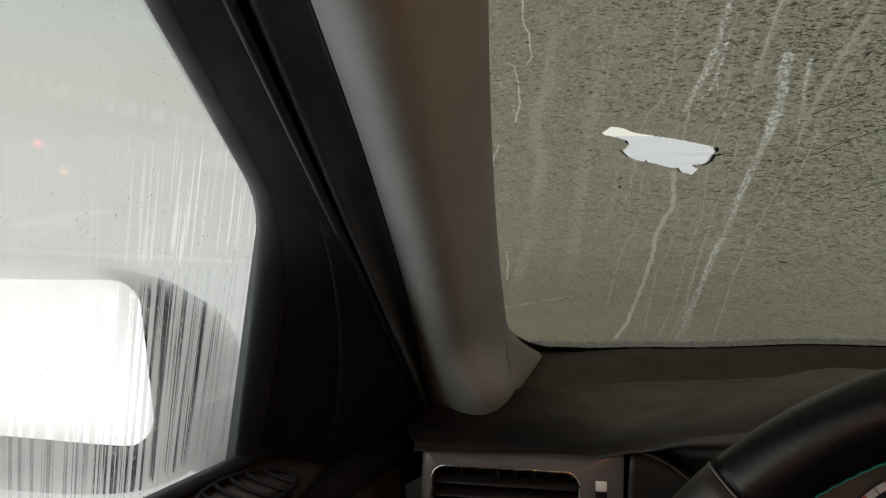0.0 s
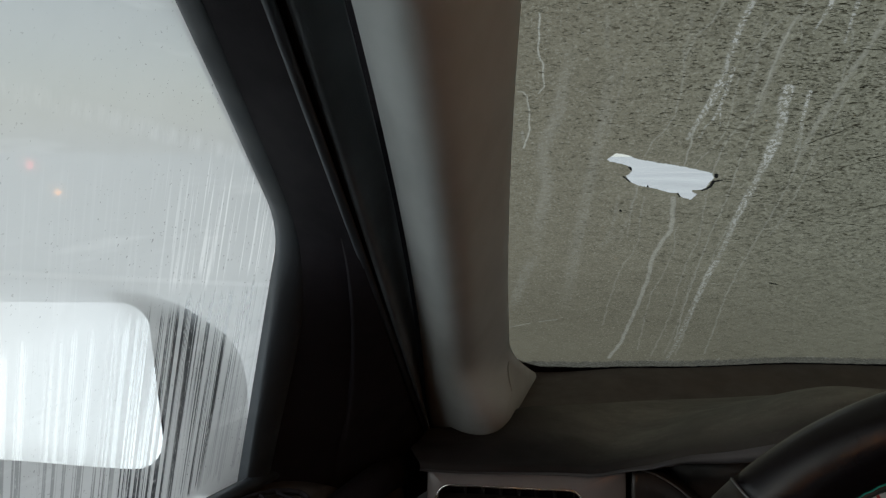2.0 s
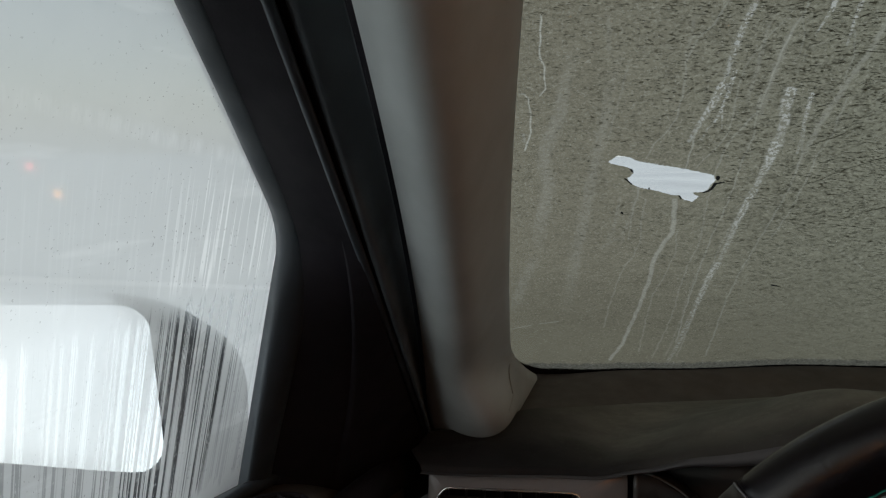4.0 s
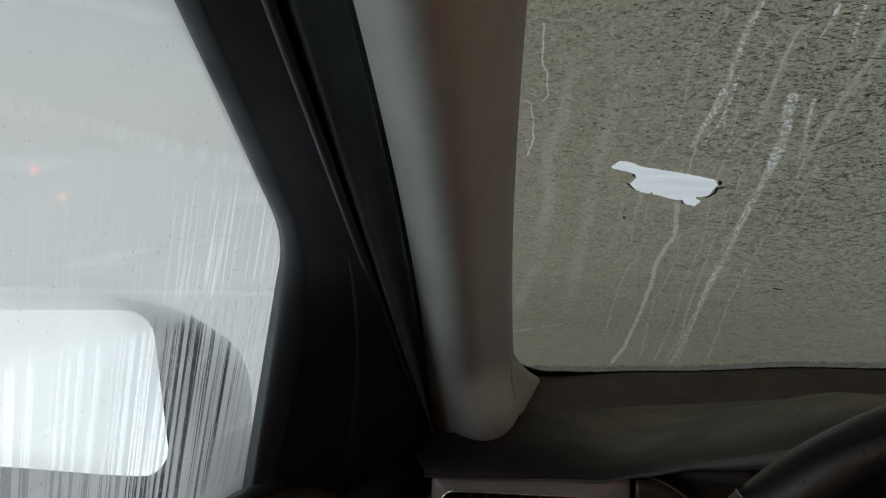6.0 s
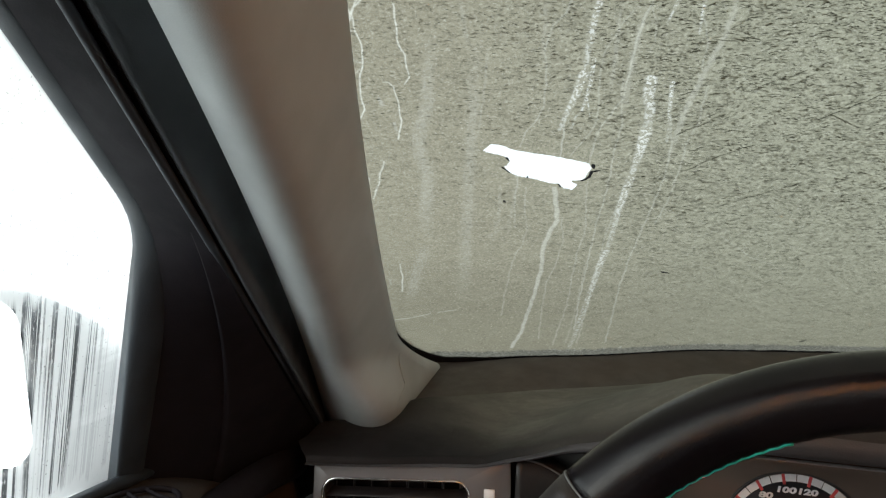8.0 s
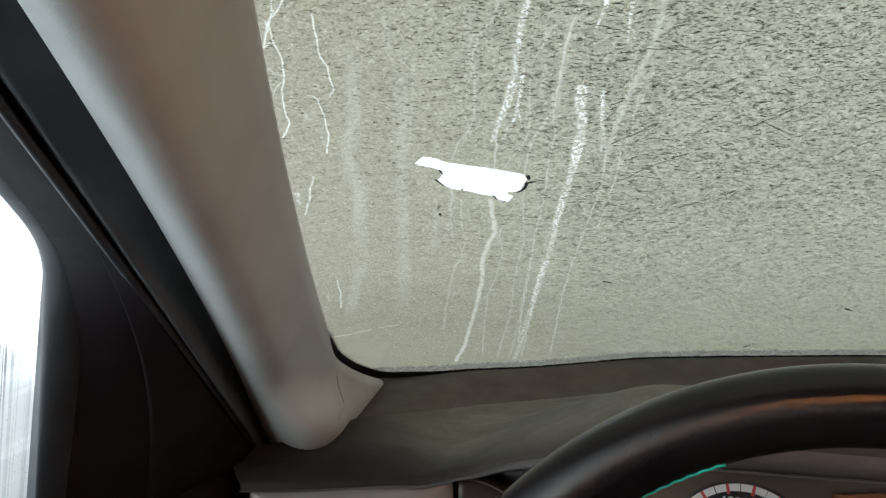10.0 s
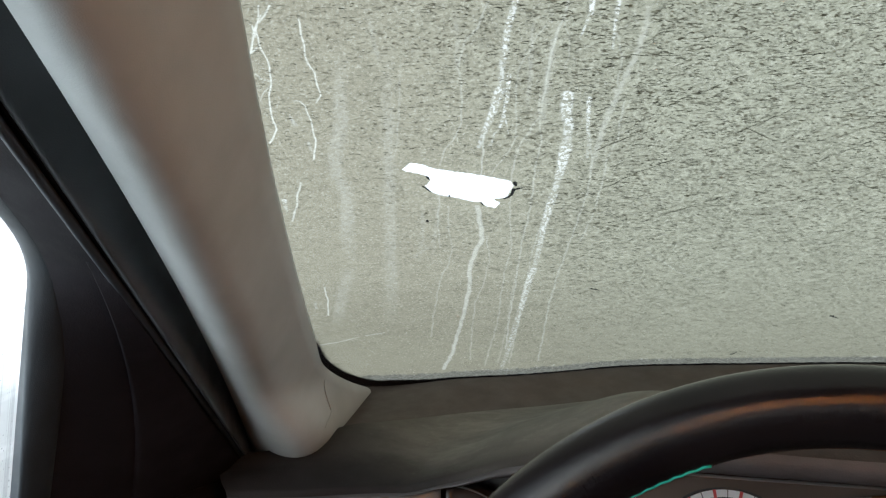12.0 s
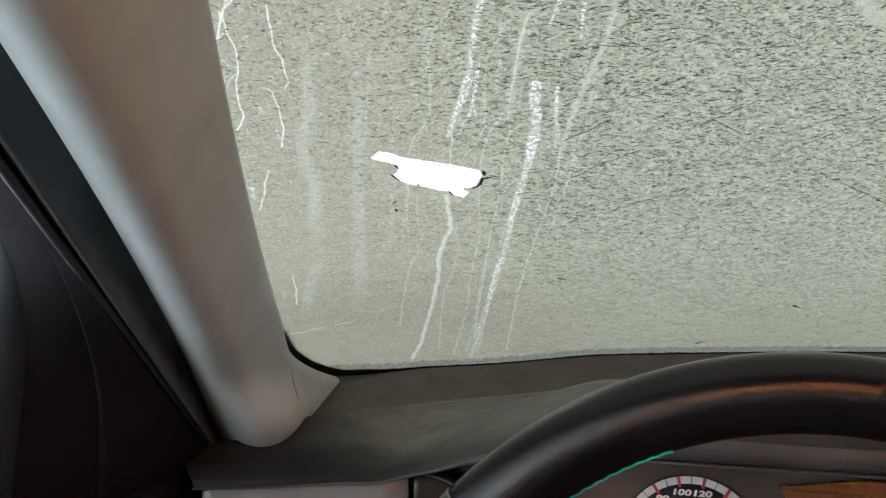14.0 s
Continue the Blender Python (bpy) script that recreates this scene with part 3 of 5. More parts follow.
streak("wet", 1.2, 0.9, 0.5, (0.003, 1.434), (0.005, 1.426), (0.004, 1.415), (0.000, 1.410))
streak("grainy", 7.5, 8.8, 1.0, (0.001, 1.395), (-0.001, 1.385), (-0.000, 1.377), (-0.003, 1.364))
streak("grainy", 8.4, 6.2, 1.0, (-0.003, 1.364), (-0.007, 1.353), (-0.011, 1.341), (-0.016, 1.329))
streak("grainy", 6.2, 5.7, 0.85, (-0.016, 1.329), (-0.020, 1.319), (-0.026, 1.305), (-0.034, 1.280), (-0.040, 1.264))
streak("grainy", 5.7, 6.4, 0.70, (-0.040, 1.264), (-0.046, 1.252), (-0.057, 1.222), (-0.064, 1.203), (-0.076, 1.170), (-0.087, 1.146))
streak("grainy", 3.2, 3.1, 0.9, (0.014, 1.393), (0.012, 1.378), (0.012, 1.368), (0.010, 1.356))
streak("grainy", 3.2, 1.7, 1.0, (0.019, 1.441), (0.018, 1.436), (0.015, 1.431), (0.011, 1.424))
streak("grainy", 2.6, 2.4, 1.0, (0.033, 1.441), (0.032, 1.437), (0.030, 1.426), (0.029, 1.419))
streak("pale", 4.2, 5.2, 0.5, (0.051, 1.443), (0.049, 1.437), (0.046, 1.426), (0.041, 1.413), (0.034, 1.401), (0.029, 1.390), (0.023, 1.378), (0.017, 1.364), (0.011, 1.343))
streak("wet", 1.7, 1.3, 0.5, (0.030, 1.429), (0.033, 1.422), (0.034, 1.416), (0.033, 1.408), (0.031, 1.401))
streak("wet", 1.8, 1.7, 0.5, (0.035, 1.390), (0.032, 1.378), (0.030, 1.368), (0.024, 1.357), (0.020, 1.341), (0.013, 1.319), (0.007, 1.305), (-0.000, 1.290))
streak("wet", 1.9, 2.1, 0.5, (0.013, 1.368), (0.013, 1.353), (0.010, 1.337), (0.002, 1.315), (-0.006, 1.295), (-0.012, 1.280), (-0.022, 1.257), (-0.032, 1.227), (-0.040, 1.195), (-0.050, 1.158))
streak("wet", 1.6, 2.1, 0.4, (-0.028, 1.305), (-0.039, 1.280), (-0.048, 1.252), (-0.062, 1.203), (-0.076, 1.158))
streak("wet", 1.5, 1.7, 0.4, (-0.093, 1.341), (-0.097, 1.327), (-0.104, 1.306), (-0.109, 1.286))
streak("wet", 1.6, 2.0, 0.4, (-0.092, 1.322), (-0.097, 1.304), (-0.100, 1.286), (-0.107, 1.270), (-0.116, 1.259), (-0.124, 1.241), (-0.133, 1.217), (-0.140, 1.193))
streak("wet", 5.2, 4.5, 0.8, (-0.071, 1.321), (-0.073, 1.306), (-0.075, 1.293), (-0.084, 1.280), (-0.091, 1.267), (-0.096, 1.247), (-0.105, 1.223), (-0.114, 1.199))
streak("wet", 4.5, 4.9, 0.8, (-0.114, 1.199), (-0.126, 1.172), (-0.140, 1.151))
streak("wet", 1.6, 2.0, 0.4, (-0.071, 1.296), (-0.073, 1.275), (-0.083, 1.252), (-0.095, 1.229), (-0.101, 1.205), (-0.111, 1.164))
streak("wet", 1.7, 2.1, 0.3, (-0.048, 1.280), (-0.062, 1.240), (-0.071, 1.204), (-0.086, 1.159))
streak("pale", 6.7, 10.2, 0.36, (-0.122, 1.421), (-0.134, 1.398), (-0.141, 1.379), (-0.154, 1.361), (-0.160, 1.346), (-0.159, 1.336), (-0.164, 1.321), (-0.175, 1.297), (-0.184, 1.271))
streak("pale", 9.3, 8.2, 0.3, (-0.184, 1.271), (-0.203, 1.242), (-0.220, 1.207))
streak("pale", 3.0, 3.7, 0.3, (-0.155, 1.368), (-0.162, 1.350), (-0.164, 1.329))
streak("pale", 6.0, 10.2, 0.30, (-0.095, 1.421), (-0.107, 1.395), (-0.112, 1.379), (-0.126, 1.342), (-0.143, 1.297), (-0.163, 1.242), (-0.174, 1.206))
streak("pale", 2.0, 2.3, 0.3, (-0.091, 1.415), (-0.104, 1.385), (-0.116, 1.357))
streak("pale", 3.9, 3.4, 0.25, (-0.101, 1.436), (-0.102, 1.426), (-0.104, 1.412))
streak("pale", 3.2, 3.4, 0.25, (-0.054, 1.436), (-0.056, 1.426), (-0.063, 1.407))
streak("pale", 2.9, 3.3, 0.3, (-0.013, 1.436), (-0.019, 1.410), (-0.025, 1.382))
streak("pale", 3.3, 4.2, 0.25, (-0.108, 1.329), (-0.119, 1.296), (-0.132, 1.270))
streak("pale", 4.6, 2.7, 0.3, (-0.135, 1.276), (-0.124, 1.282), (-0.115, 1.289))
streak("pale", 3.6, 3.7, 0.25, (-0.092, 1.341), (-0.102, 1.315), (-0.118, 1.276))
streak("hair", 1.4, 1.0, 0.35, (0.051, 1.280), (0.077, 1.259), (0.109, 1.245))
streak("pale", 10.9, 11.3, 0.35, (0.182, 1.437), (0.198, 1.427))
streak("speck", 2.1, 2.1, 1.0, (-0.111, 1.310), (-0.111, 1.309))
streak("speck", 3.0, 2.0, 0.9, (0.005, 1.242), (0.010, 1.241))
streak("speck", 3.5, 2.3, 0.9, (0.220, 1.206), (0.227, 1.203))
streak("speck", 3.1, 2.4, 0.8, (0.138, 1.154), (0.143, 1.157))
streak("speck", 3.2, 2.2, 1.0, (-0.041, 1.339), (-0.041, 1.337))
streak("speck", 2.2, 1.5, 1.0, (-0.042, 1.334), (-0.037, 1.335))
streak("speck", 2.4, 1.7, 1.0, (-0.043, 1.334), (-0.045, 1.330), (-0.048, 1.328), (-0.051, 1.327))
streak("speck", 2.2, 1.5, 1.0, (-0.100, 1.344), (-0.099, 1.342))
streak("speck", 1.9, 1.3, 1.0, (-0.105, 1.337), (-0.103, 1.335), (-0.101, 1.333))
streak("speck", 1.4, 1.0, 1.0, (-0.089, 1.330), (-0.089, 1.329))
streak("speck", 1.4, 1.0, 1.0, (-0.068, 1.324), (-0.067, 1.322))

# the patch that was scraped clear
SCRAPED = ((-0.1145, 1.3494), (-0.1085, 1.3539), (-0.1008, 1.3529), (-0.0942, 1.35), (-0.0799, 1.3475), (-0.0652, 1.3452), (-0.0543, 1.3427), (-0.0438, 1.3403), (-0.0435, 1.3385),
           (-0.0423, 1.3368), (-0.046, 1.3326), (-0.0481, 1.3291), (-0.0516, 1.3275), (-0.0591, 1.3269), (-0.0545, 1.3234), (-0.0587, 1.3197), (-0.0646, 1.3207), (-0.0677, 1.3247),
           (-0.0737, 1.3248), (-0.0841, 1.3281), (-0.0941, 1.33), (-0.1016, 1.3332), (-0.1035, 1.3372), (-0.0987, 1.341), (-0.0998, 1.3447), (-0.1055, 1.3465), (-0.1131, 1.3481))
SLOPE = 1.65                                          # length along the glass for each unit of height


def film_mesh():
    """The grime as one fine sheet, with the runs held as attributes."""
    xs = np.concatenate([np.arange(-0.285, 0.075, 0.0006), np.arange(0.075, 0.36, 0.0025), np.arange(0.36, 0.99, 0.02)])
    zs = np.concatenate([np.arange(1.116, 1.455, 0.00052), np.arange(1.455, 1.66, 0.01)])
    X, Z = np.meshgrid(xs, zs)
    Y = screen_y(X, Z) + 0.004
    rough = 0.0
    for fx, fz, a, p in ((61, 97, 0.0004, 0.3), (143, 211, 0.00022, 1.7), (29, 53, 0.0005, 2.9)):
        rough = rough + a * np.sin(fx * X + 3 * np.sin(fz * Z + p)) * np.sin(fz * Z + 2 * np.sin(fx * X - p))
    Y = Y + rough
    low = Z - grime_low(X)
    wobble = 0.00022 * np.sin(310 * X + 2 * np.sin(83 * X)) + 0.0002 * np.sin(930 * X + 3 * np.sin(171 * X))
    inside = 1.0 - grime_reach(X, Z + wobble)
    keep = inside > 0
    a_edge = ease(-0.205, -0.235, X)
    marks = {k: np.zeros_like(X) for k in ("pale", "grainy", "hair", "crack", "speck", "clear", "rim")}
    marks["rim"] = np.clip(1.6 - (low + 2 * wobble) / 0.0075, 0, 1) * np.clip(1.3 - a_edge, 0, 1)
    where, weight = {"wet": "hair"}, {"wet": 0.5, "hair": 0.9}
    for i, (kind, w0, w1, strength, pts) in enumerate(STREAKS):
        key = where.get(kind, kind)
        span = [np.array(p) * (1, SLOPE) for p in pts]
        total = sum(np.linalg.norm(q - p) for p, q in zip(span, span[1:]))
        gone = 0.0
        lo, hi = np.min(span, 0) - 0.012, np.max(span, 0) + 0.012
        c = slice(*np.searchsorted(xs, (lo[0], hi[0])))
        r = slice(*np.searchsorted(zs * SLOPE, (lo[1], hi[1])))
        px, pz = X[r, c], Z[r, c] * SLOPE
        if kind in ("wet", "hair", "pale"):
            px = px + 0.0004 * np.sin(pz * 95 + i) * np.sin(pz * 41 + 2 * i) + 0.0003 * np.sin(pz * 310 + 2 * i)
        best = np.zeros_like(px)
        for p, q in zip(span, span[1:]):
            d = q - p
            n2 = d @ d
            s = np.clip(((px - p[0]) * d[0] + (pz - p[1]) * d[1]) / n2, 0, 1)
            dist = np.hypot(px - p[0] - s * d[0], pz - p[1] - s * d[1])
            share = (gone + s * math.sqrt(n2)) / total
            half = (0.27 if kind == "hair" else 0.34 if kind == "wet" else 0.36 if kind == "pale" and w0 < 0.006 else 0.5) * (w0 + (w1 - w0) * share) * (1.0 - 0.35 * share if kind == "grainy" else 1.0)
            soft = half * (0.6 if kind == "pale" else 0.35) + (0.0001 if kind == "hair" else 0.00025)
            body = np.clip((half + soft - dist) / (2 * soft), 0, 1)
            fade = 1.0 - 0.45 * share if kind == "grainy" else np.minimum(1, 5 * share) * np.minimum(1, 4 * (1 - share)) + 0.08 if kind == "pale" else 1.0
            best = np.maximum(best, body * body * (3 - 2 * body) * fade)
            gone += math.sqrt(n2)
        marks[key][r, c] = np.maximum(marks[key][r, c], best * strength * weight.get(kind, 1.0))
    # signed distance to the scraped outline, softened to a ramp of 2 mm
    px, pz = X, Z * SLOPE
    near = np.full(X.shape, 1e9)
    within = np.zeros(X.shape, bool)
    loop = [np.array(p) * (1, SLOPE) for p in SCRAPED]
    for p, q in zip(loop, loop[1:] + loop[:1]):
        d = q - p
        s = np.clip(((px - p[0]) * d[0] + (pz - p[1]) * d[1]) / (d @ d), 0, 1)
        near = np.minimum(near, np.hypot(px - p[0] - s * d[0], pz - p[1] - s * d[1]))
        cross = ((p[1] > pz) != (q[1] > pz)) & (px < (q[0] - p[0]) * (pz - p[1]) / (q[1] - p[1] + 1e-12) + p[0])
        within ^= cross
    marks["clear"] = np.clip(0.5 + np.where(within, near, -near) / 0.0045, 0, 1)
    rows, cols = X.shape
    idx = np.arange(rows * cols).reshape(rows, cols)
    quads = np.stack([idx[:-1, :-1], idx[:-1, 1:], idx[1:, 1:], idx[1:, :-1]], -1)
    quads = quads[keep[:-1, :-1] & keep[:-1, 1:] & keep[1:, 1:] & keep[1:, :-1]]
    used = np.unique(quads)
    back = np.full(rows * cols, -1)
    back[used] = np.arange(len(used))
    quads = back[quads.reshape(-1, 4)]
    me = bpy.data.meshes.new("grime")
    me.vertices.add(len(used))
    me.vertices.foreach_set("co", np.stack([X, Y, Z], -1).reshape(-1, 3)[used].astype(np.float32).ravel())
    me.loops.add(quads.size)
    me.loops.foreach_set("vertex_index", quads.ravel().astype(np.int32))
    me.polygons.add(len(quads))
    me.polygons.foreach_set("loop_start", np.arange(0, quads.size, 4, dtype=np.int32))
    me.update(calc_edges=True)
    for key, m in marks.items():
        layer = me.attributes.new(key, "FLOAT", "POINT")
        layer.data.foreach_set("value", m.ravel()[used].astype(np.float32))
    me.shade_smooth()
    return me


# longer cracks over the upper grime, in x and z
CRACKS = (
    ((0.02, 1.362), (0.033, 1.368), (0.052, 1.375)), ((0.021, 1.335), (0.062, 1.353), (0.092, 1.361)), ((0.109, 1.372), (0.145, 1.389)), ((0.159, 1.349), (0.184, 1.36), (0.226, 1.376)),
    ((0.191, 1.339), (0.211, 1.331), (0.256, 1.312)), ((0.052, 1.309), (0.105, 1.327)), ((0.04, 1.356), (0.059, 1.358)), ((0.043, 1.416), (0.068, 1.415)), ((0.125, 1.414), (0.157, 1.416)),
    ((0.139, 1.365), (0.169, 1.366)), ((0.173, 1.368), (0.203, 1.379)), ((0.003, 1.307), (0.045, 1.301), (0.072, 1.299)), ((-0.015, 1.323), (0.002, 1.327)), ((0.07, 1.392), (0.102, 1.403)), ((0.116, 1.373), (0.13, 1.367)),
)


def crease_mesh(pale=False):
    """Thousands of short dark creases in the frozen layer, arched and tapering, closest together up and to the right; a few run long."""
    rng = random.Random(7)
    verts, faces = [], []

    def sliver(x, z, length, width, turn, arch, steps):
        first = len(verts)
        c, s = math.cos(turn), math.sin(turn)
        for i in range(steps + 1):
            k = i / steps
            a = (k - 0.5) * length
            b = arch * (1 - (2 * k - 1) ** 2) + 0.12 * width * rng.uniform(-1, 1)
            w = 0.5 * width * (math.sin(math.pi * min(1, max(0, k))) ** 0.6 + 0.06) * rng.uniform(0.7, 1.3)
            for d in (-w, w):
                px, pv = x + a * c - (b + d) * s, a * s + (b + d) * c
                pz = z + pv / SLOPE
                verts.append((px, screen_y(px, pz) + 0.0005, pz))
        for i in range(steps):
            j = first + 2 * i
            faces.append((j, j + 2, j + 3, j + 1))
    count = 0
    broad = [(w0, np.array(p) * (1, SLOPE), np.array(q) * (1, SLOPE)) for kind, w0, w1, k, pts in STREAKS if w0 > 0.003 and k > 0.3 for p, q in zip(pts, pts[1:])]

    def washed(x, z):
        """Whether a run has washed the creases away here."""
        for w, p, q in broad:
            if min(p[0], q[0]) - w < x < max(p[0], q[0]) + w and min(p[1], q[1]) - w < z * SLOPE < max(p[1], q[1]) + w:
                d = q - p
                k = min(1.0, max(0.0, ((x - p[0]) * d[0] + (z * SLOPE - p[1]) * d[1]) / (d @ d)))
                if math.hypot(x - p[0] - k * d[0], z * SLOPE - p[1] - k * d[1]) < 0.45 * w:
                    return True
        return False
    while count < 19000:
        x, z = rng.uniform(-0.25, 0.36), rng.uniform(1.145, 1.47)
        zone = (0.46 + 0.54 * smooth(1.14, 1.36, z)) * (0.40 + 0.60 * smooth(-0.18, 0.04, x))
        if x < -0.2445 + 0.10 * (z - 1.16) + 0.01 or rng.random() > zone or (-0.118 < x < -0.036 and 1.316 < z + 0.12 * (x + 0.07) < 1.358) or washed(x, z):
            continue
        count += 1
        big = rng.random() ** 1.8
        long = (0.0012 + 0.0044 * big) * (0.6 + 0.6 * zone)
        wide, turn, arch = (0.00029 + 0.00029 * rng.random()) * (0.7 + 0.5 * zone), radians(rng.gauss(3, 12)), rng.uniform(-0.08, 0.26) * long
        # pale slivers beside the creases paint highlights on their raised edges
        if pale:
            sliver(x + rng.uniform(-0.0006, 0.0006), z + (wide + 0.0003) / SLOPE * rng.choice((-1, 1, 1)), long * rng.uniform(0.5, 1.0), wide * 1.1, turn, arch, 4)
        else:
            sliver(x, z, long, wide, turn, arch, 5)
    for pts in () if pale else CRACKS:
        for (x0, z0), (x1, z1) in zip(pts, pts[1:]):
            run, rise = x1 - x0, (z1 - z0) * SLOPE
            length, k = math.hypot(run, rise), 0.0
            while k < 1.0:
                bit = rng.uniform(0.005, 0.016)
                sliver(x0 + (x1 - x0) * k, z0 + (z1 - z0) * k + rng.uniform(-0.0005, 0.0005), bit, rng.uniform(0.0005, 0.0009), math.atan2(rise, run) + rng.uniform(-0.12, 0.12), rng.uniform(-0.0006, 0.0008), 8)
                k += bit * rng.uniform(0.75, 1.15) / length
    me = bpy.data.meshes.new("crease_lights" if pale else "creases")
    me.from_pydata(verts, [], faces)
    return me


def crease_material(name, dark, light):
    n = Nodes(name)
    g = n.tree.nodes.new("ShaderNodeNewGeometry")
    tone = n.mix(n.math("POWER", g.outputs["Random Per Island"], 1.4), dark, light)
    return n.done(n.blend(0.3, n.shader("ShaderNodeBsdfTranslucent", Color=tone), n.shader("ShaderNodeBsdfDiffuse", Color=tone)))


tagged(part("creases", crease_mesh(), crease_material("grime_crease", (0.066, 0.063, 0.050), (0.178, 0.170, 0.138)), window_1, "short dark creases in the frozen layer"), kind="stuff")
tagged(part("crease_lights", crease_mesh(True), crease_material("crease_light", (0.24, 0.235, 0.19), (0.40, 0.39, 0.325)), window_1, "short pale slivers painted as light on the creases' edges"), kind="stuff")
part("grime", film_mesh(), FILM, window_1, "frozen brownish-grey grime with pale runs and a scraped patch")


def surround_mesh():
    """The black printed border of the glass, outside the grime."""
    xs, zs = np.arange(-0.34, 1.07, 0.003), np.concatenate([np.arange(1.05, 1.26, 0.003), np.arange(1.26, 1.74, 0.012)])
    bm = bmesh.new()
    grid = {}

    def outside(x, z):
        u = min(x, 2 * MIDDLE - x)
        return grime_reach(u, z, 0.0015) > 1.0 or z > 1.64

    def vert(i, j):
        if (i, j) not in grid:
            grid[i, j] = bm.verts.new((xs[i], screen_y(xs[i], zs[j]) + 0.007, zs[j]))
        return grid[i, j]
    for j in range(len(zs) - 1):
        for i in range(len(xs) - 1):
            if outside((xs[i] + xs[i + 1]) / 2, (zs[j] + zs[j + 1]) / 2):
                bm.faces.new((vert(i, j), vert(i + 1, j), vert(i + 1, j + 1), vert(i, j + 1)))
    return bm


part("border", surround_mesh(), BLACK, window_1, "black printed border of the glass")


# ---- side window, door frame and door ----
def pane_x(z):
    return -0.6605 + 0.2875 * z


def edge_y(z):
    """Where the side pane meets its rubber: a steep lower edge that bends into the raked frame."""
    a, b, k = 0.4224 + (1.277 - z) * 0.174, 0.2913 + (1.407 - z) * 1.257, 0.022
    h = min(1.0, max(0.0, 0.5 + 0.5 * (b - a) / k))
    return b + (a - b) * h - k * h * (1 - h)


def belt_z(y):
    return 1.128 - 0.1 * (y - 0.445)


window_2 = thing("window_2", "misted driver's side window with clear runs of water", "side window", kind="structure")


def side_point(u, v):
    """The glass leans in a little more than its frame."""
    z = 1.095 + 0.46 * v
    front = edge_y(z) + 0.006 + 0.035 * smooth(1.36, 1.22, z)
    return (pane_x(z) + 0.0585 * (min(z, 1.38) - 1.345) - 0.004, -0.62 + (front + 0.62) * u, z)


part("pane", sheet(60, 60, side_point), MISTED, window_2, "misted glass with runs of water")


def pillar_edge(z):
    """The line where the pillar's cloth trim meets the dark door seal."""
    s = z - 1.12
    return Vector((-0.2832 + 0.454 * s - 0.2398 * s * s, 0.6609 - 1.2415 * s - 0.2363 * s * s, z))


def frame_point(u, z, back=0.0):
    """Across the door frame, from the pane's edge (0) to the pillar (1), set back outwards by some metres."""
    a, b = Vector((pane_x(z), edge_y(z), z)), pillar_edge(z)
    p = a.lerp(b, u)
    return p + Vector((-0.55, 0.83, 0.0)) * back


door_1 = thing("door_1", "driver's door with black window frame, rubber seals and dark brown door card", "car door", kind="structure")
ZS = [1.02 + 0.465 * i / 70 for i in range(71)]


def lip_line(z):
    """The frame's raised lip: straight from the roof to the dashboard's end."""
    k = (z - 1.06) / 0.37
    return Vector((-0.2866 + 0.0874 * k, 0.6986 - 0.4495 * k, z))


def seal_line(z):
    """The near edge of the rubber seal round the door opening."""
    k = (z - 1.06) / 0.37
    return Vector((-0.2813 + 0.0865 * k, 0.6914 - 0.4355 * k, z))


OUT = Vector((-0.55, 0.83, 0.0))


def frame_face(u, v):
    """Black frame from the pane's rubber to the lip, then a groove before the seal."""
    z = 1.02 + 0.465 * v
    a, lip, seal = frame_point(0.0, z), lip_line(z), seal_line(z)
    if u < 0.8:
        k = u / 0.8
        return a.lerp(lip, 0.06 + 0.94 * k) + OUT * (0.004 * (1 - k) - 0.004 * math.sin(math.pi * k))
    k = (u - 0.8) / 0.2
    return lip.lerp(seal, k) + OUT * (0.012 * math.sin(math.pi * min(1.0, k * 1.1)))


def seal_face(u, v):
    """The rubber seal: a rounded nose, then a flank that runs back to the pillar's trim."""
    z = 1.02 + 0.465 * v
    a, b = seal_line(z), pillar_edge(z) + Vector((-0.5, 0.86, 0)) * 0.024
    b = b if b.y > a.y + 0.004 else Vector((b.x, a.y + 0.004, z))
    k = u ** 1.5
    return a.lerp(b, k) + Vector((0.7, -0.5, 0.0)) * (0.006 * math.sin(math.pi * u ** 0.5))


part("window_frame", sheet(60, 60, frame_face, 0.010, OUT), BLACK, door_1, "black plastic window frame and mirror panel")


def rubber_ring(z):
    """Section of the glazing rubber: a broad soft band along the pane."""
    c0, c1 = frame_point(-0.03, z, 0.010), frame_point(0.0, z, -0.001)
    a = frame_point(0.0, z)
    w = (frame_point(1.0, z) - a).normalized()
    n = Vector((0.55, -0.83, 0.0))
    wide = 0.016 + 0.008 * smooth(1.32, 1.24, z)
    out = []
    for i in range(12):
        t = math.pi * i / 11
        out.append(a + w * (wide * 0.5 - wide * 0.5 * math.cos(t)) + n * (0.007 * math.sin(t) ** 0.8 - 0.002))
    return [c0] + out + [a + w * wide - n * 0.012]


part("glazing_rubber", loft([rubber_ring(z) for z in ZS]), RUBBER, door_1, "dark blue-grey rubber glazing seal")


part("frame_lip", tube([lip_line(z) - OUT * 0.001 for z in ZS], 0.0027, 12), RUBBER, door_1, "raised black sealing lip")
part("door_seal", sheet(30, 60, seal_face, 0.004, OUT), SEAL, door_1, "soft dark rubber door seal")
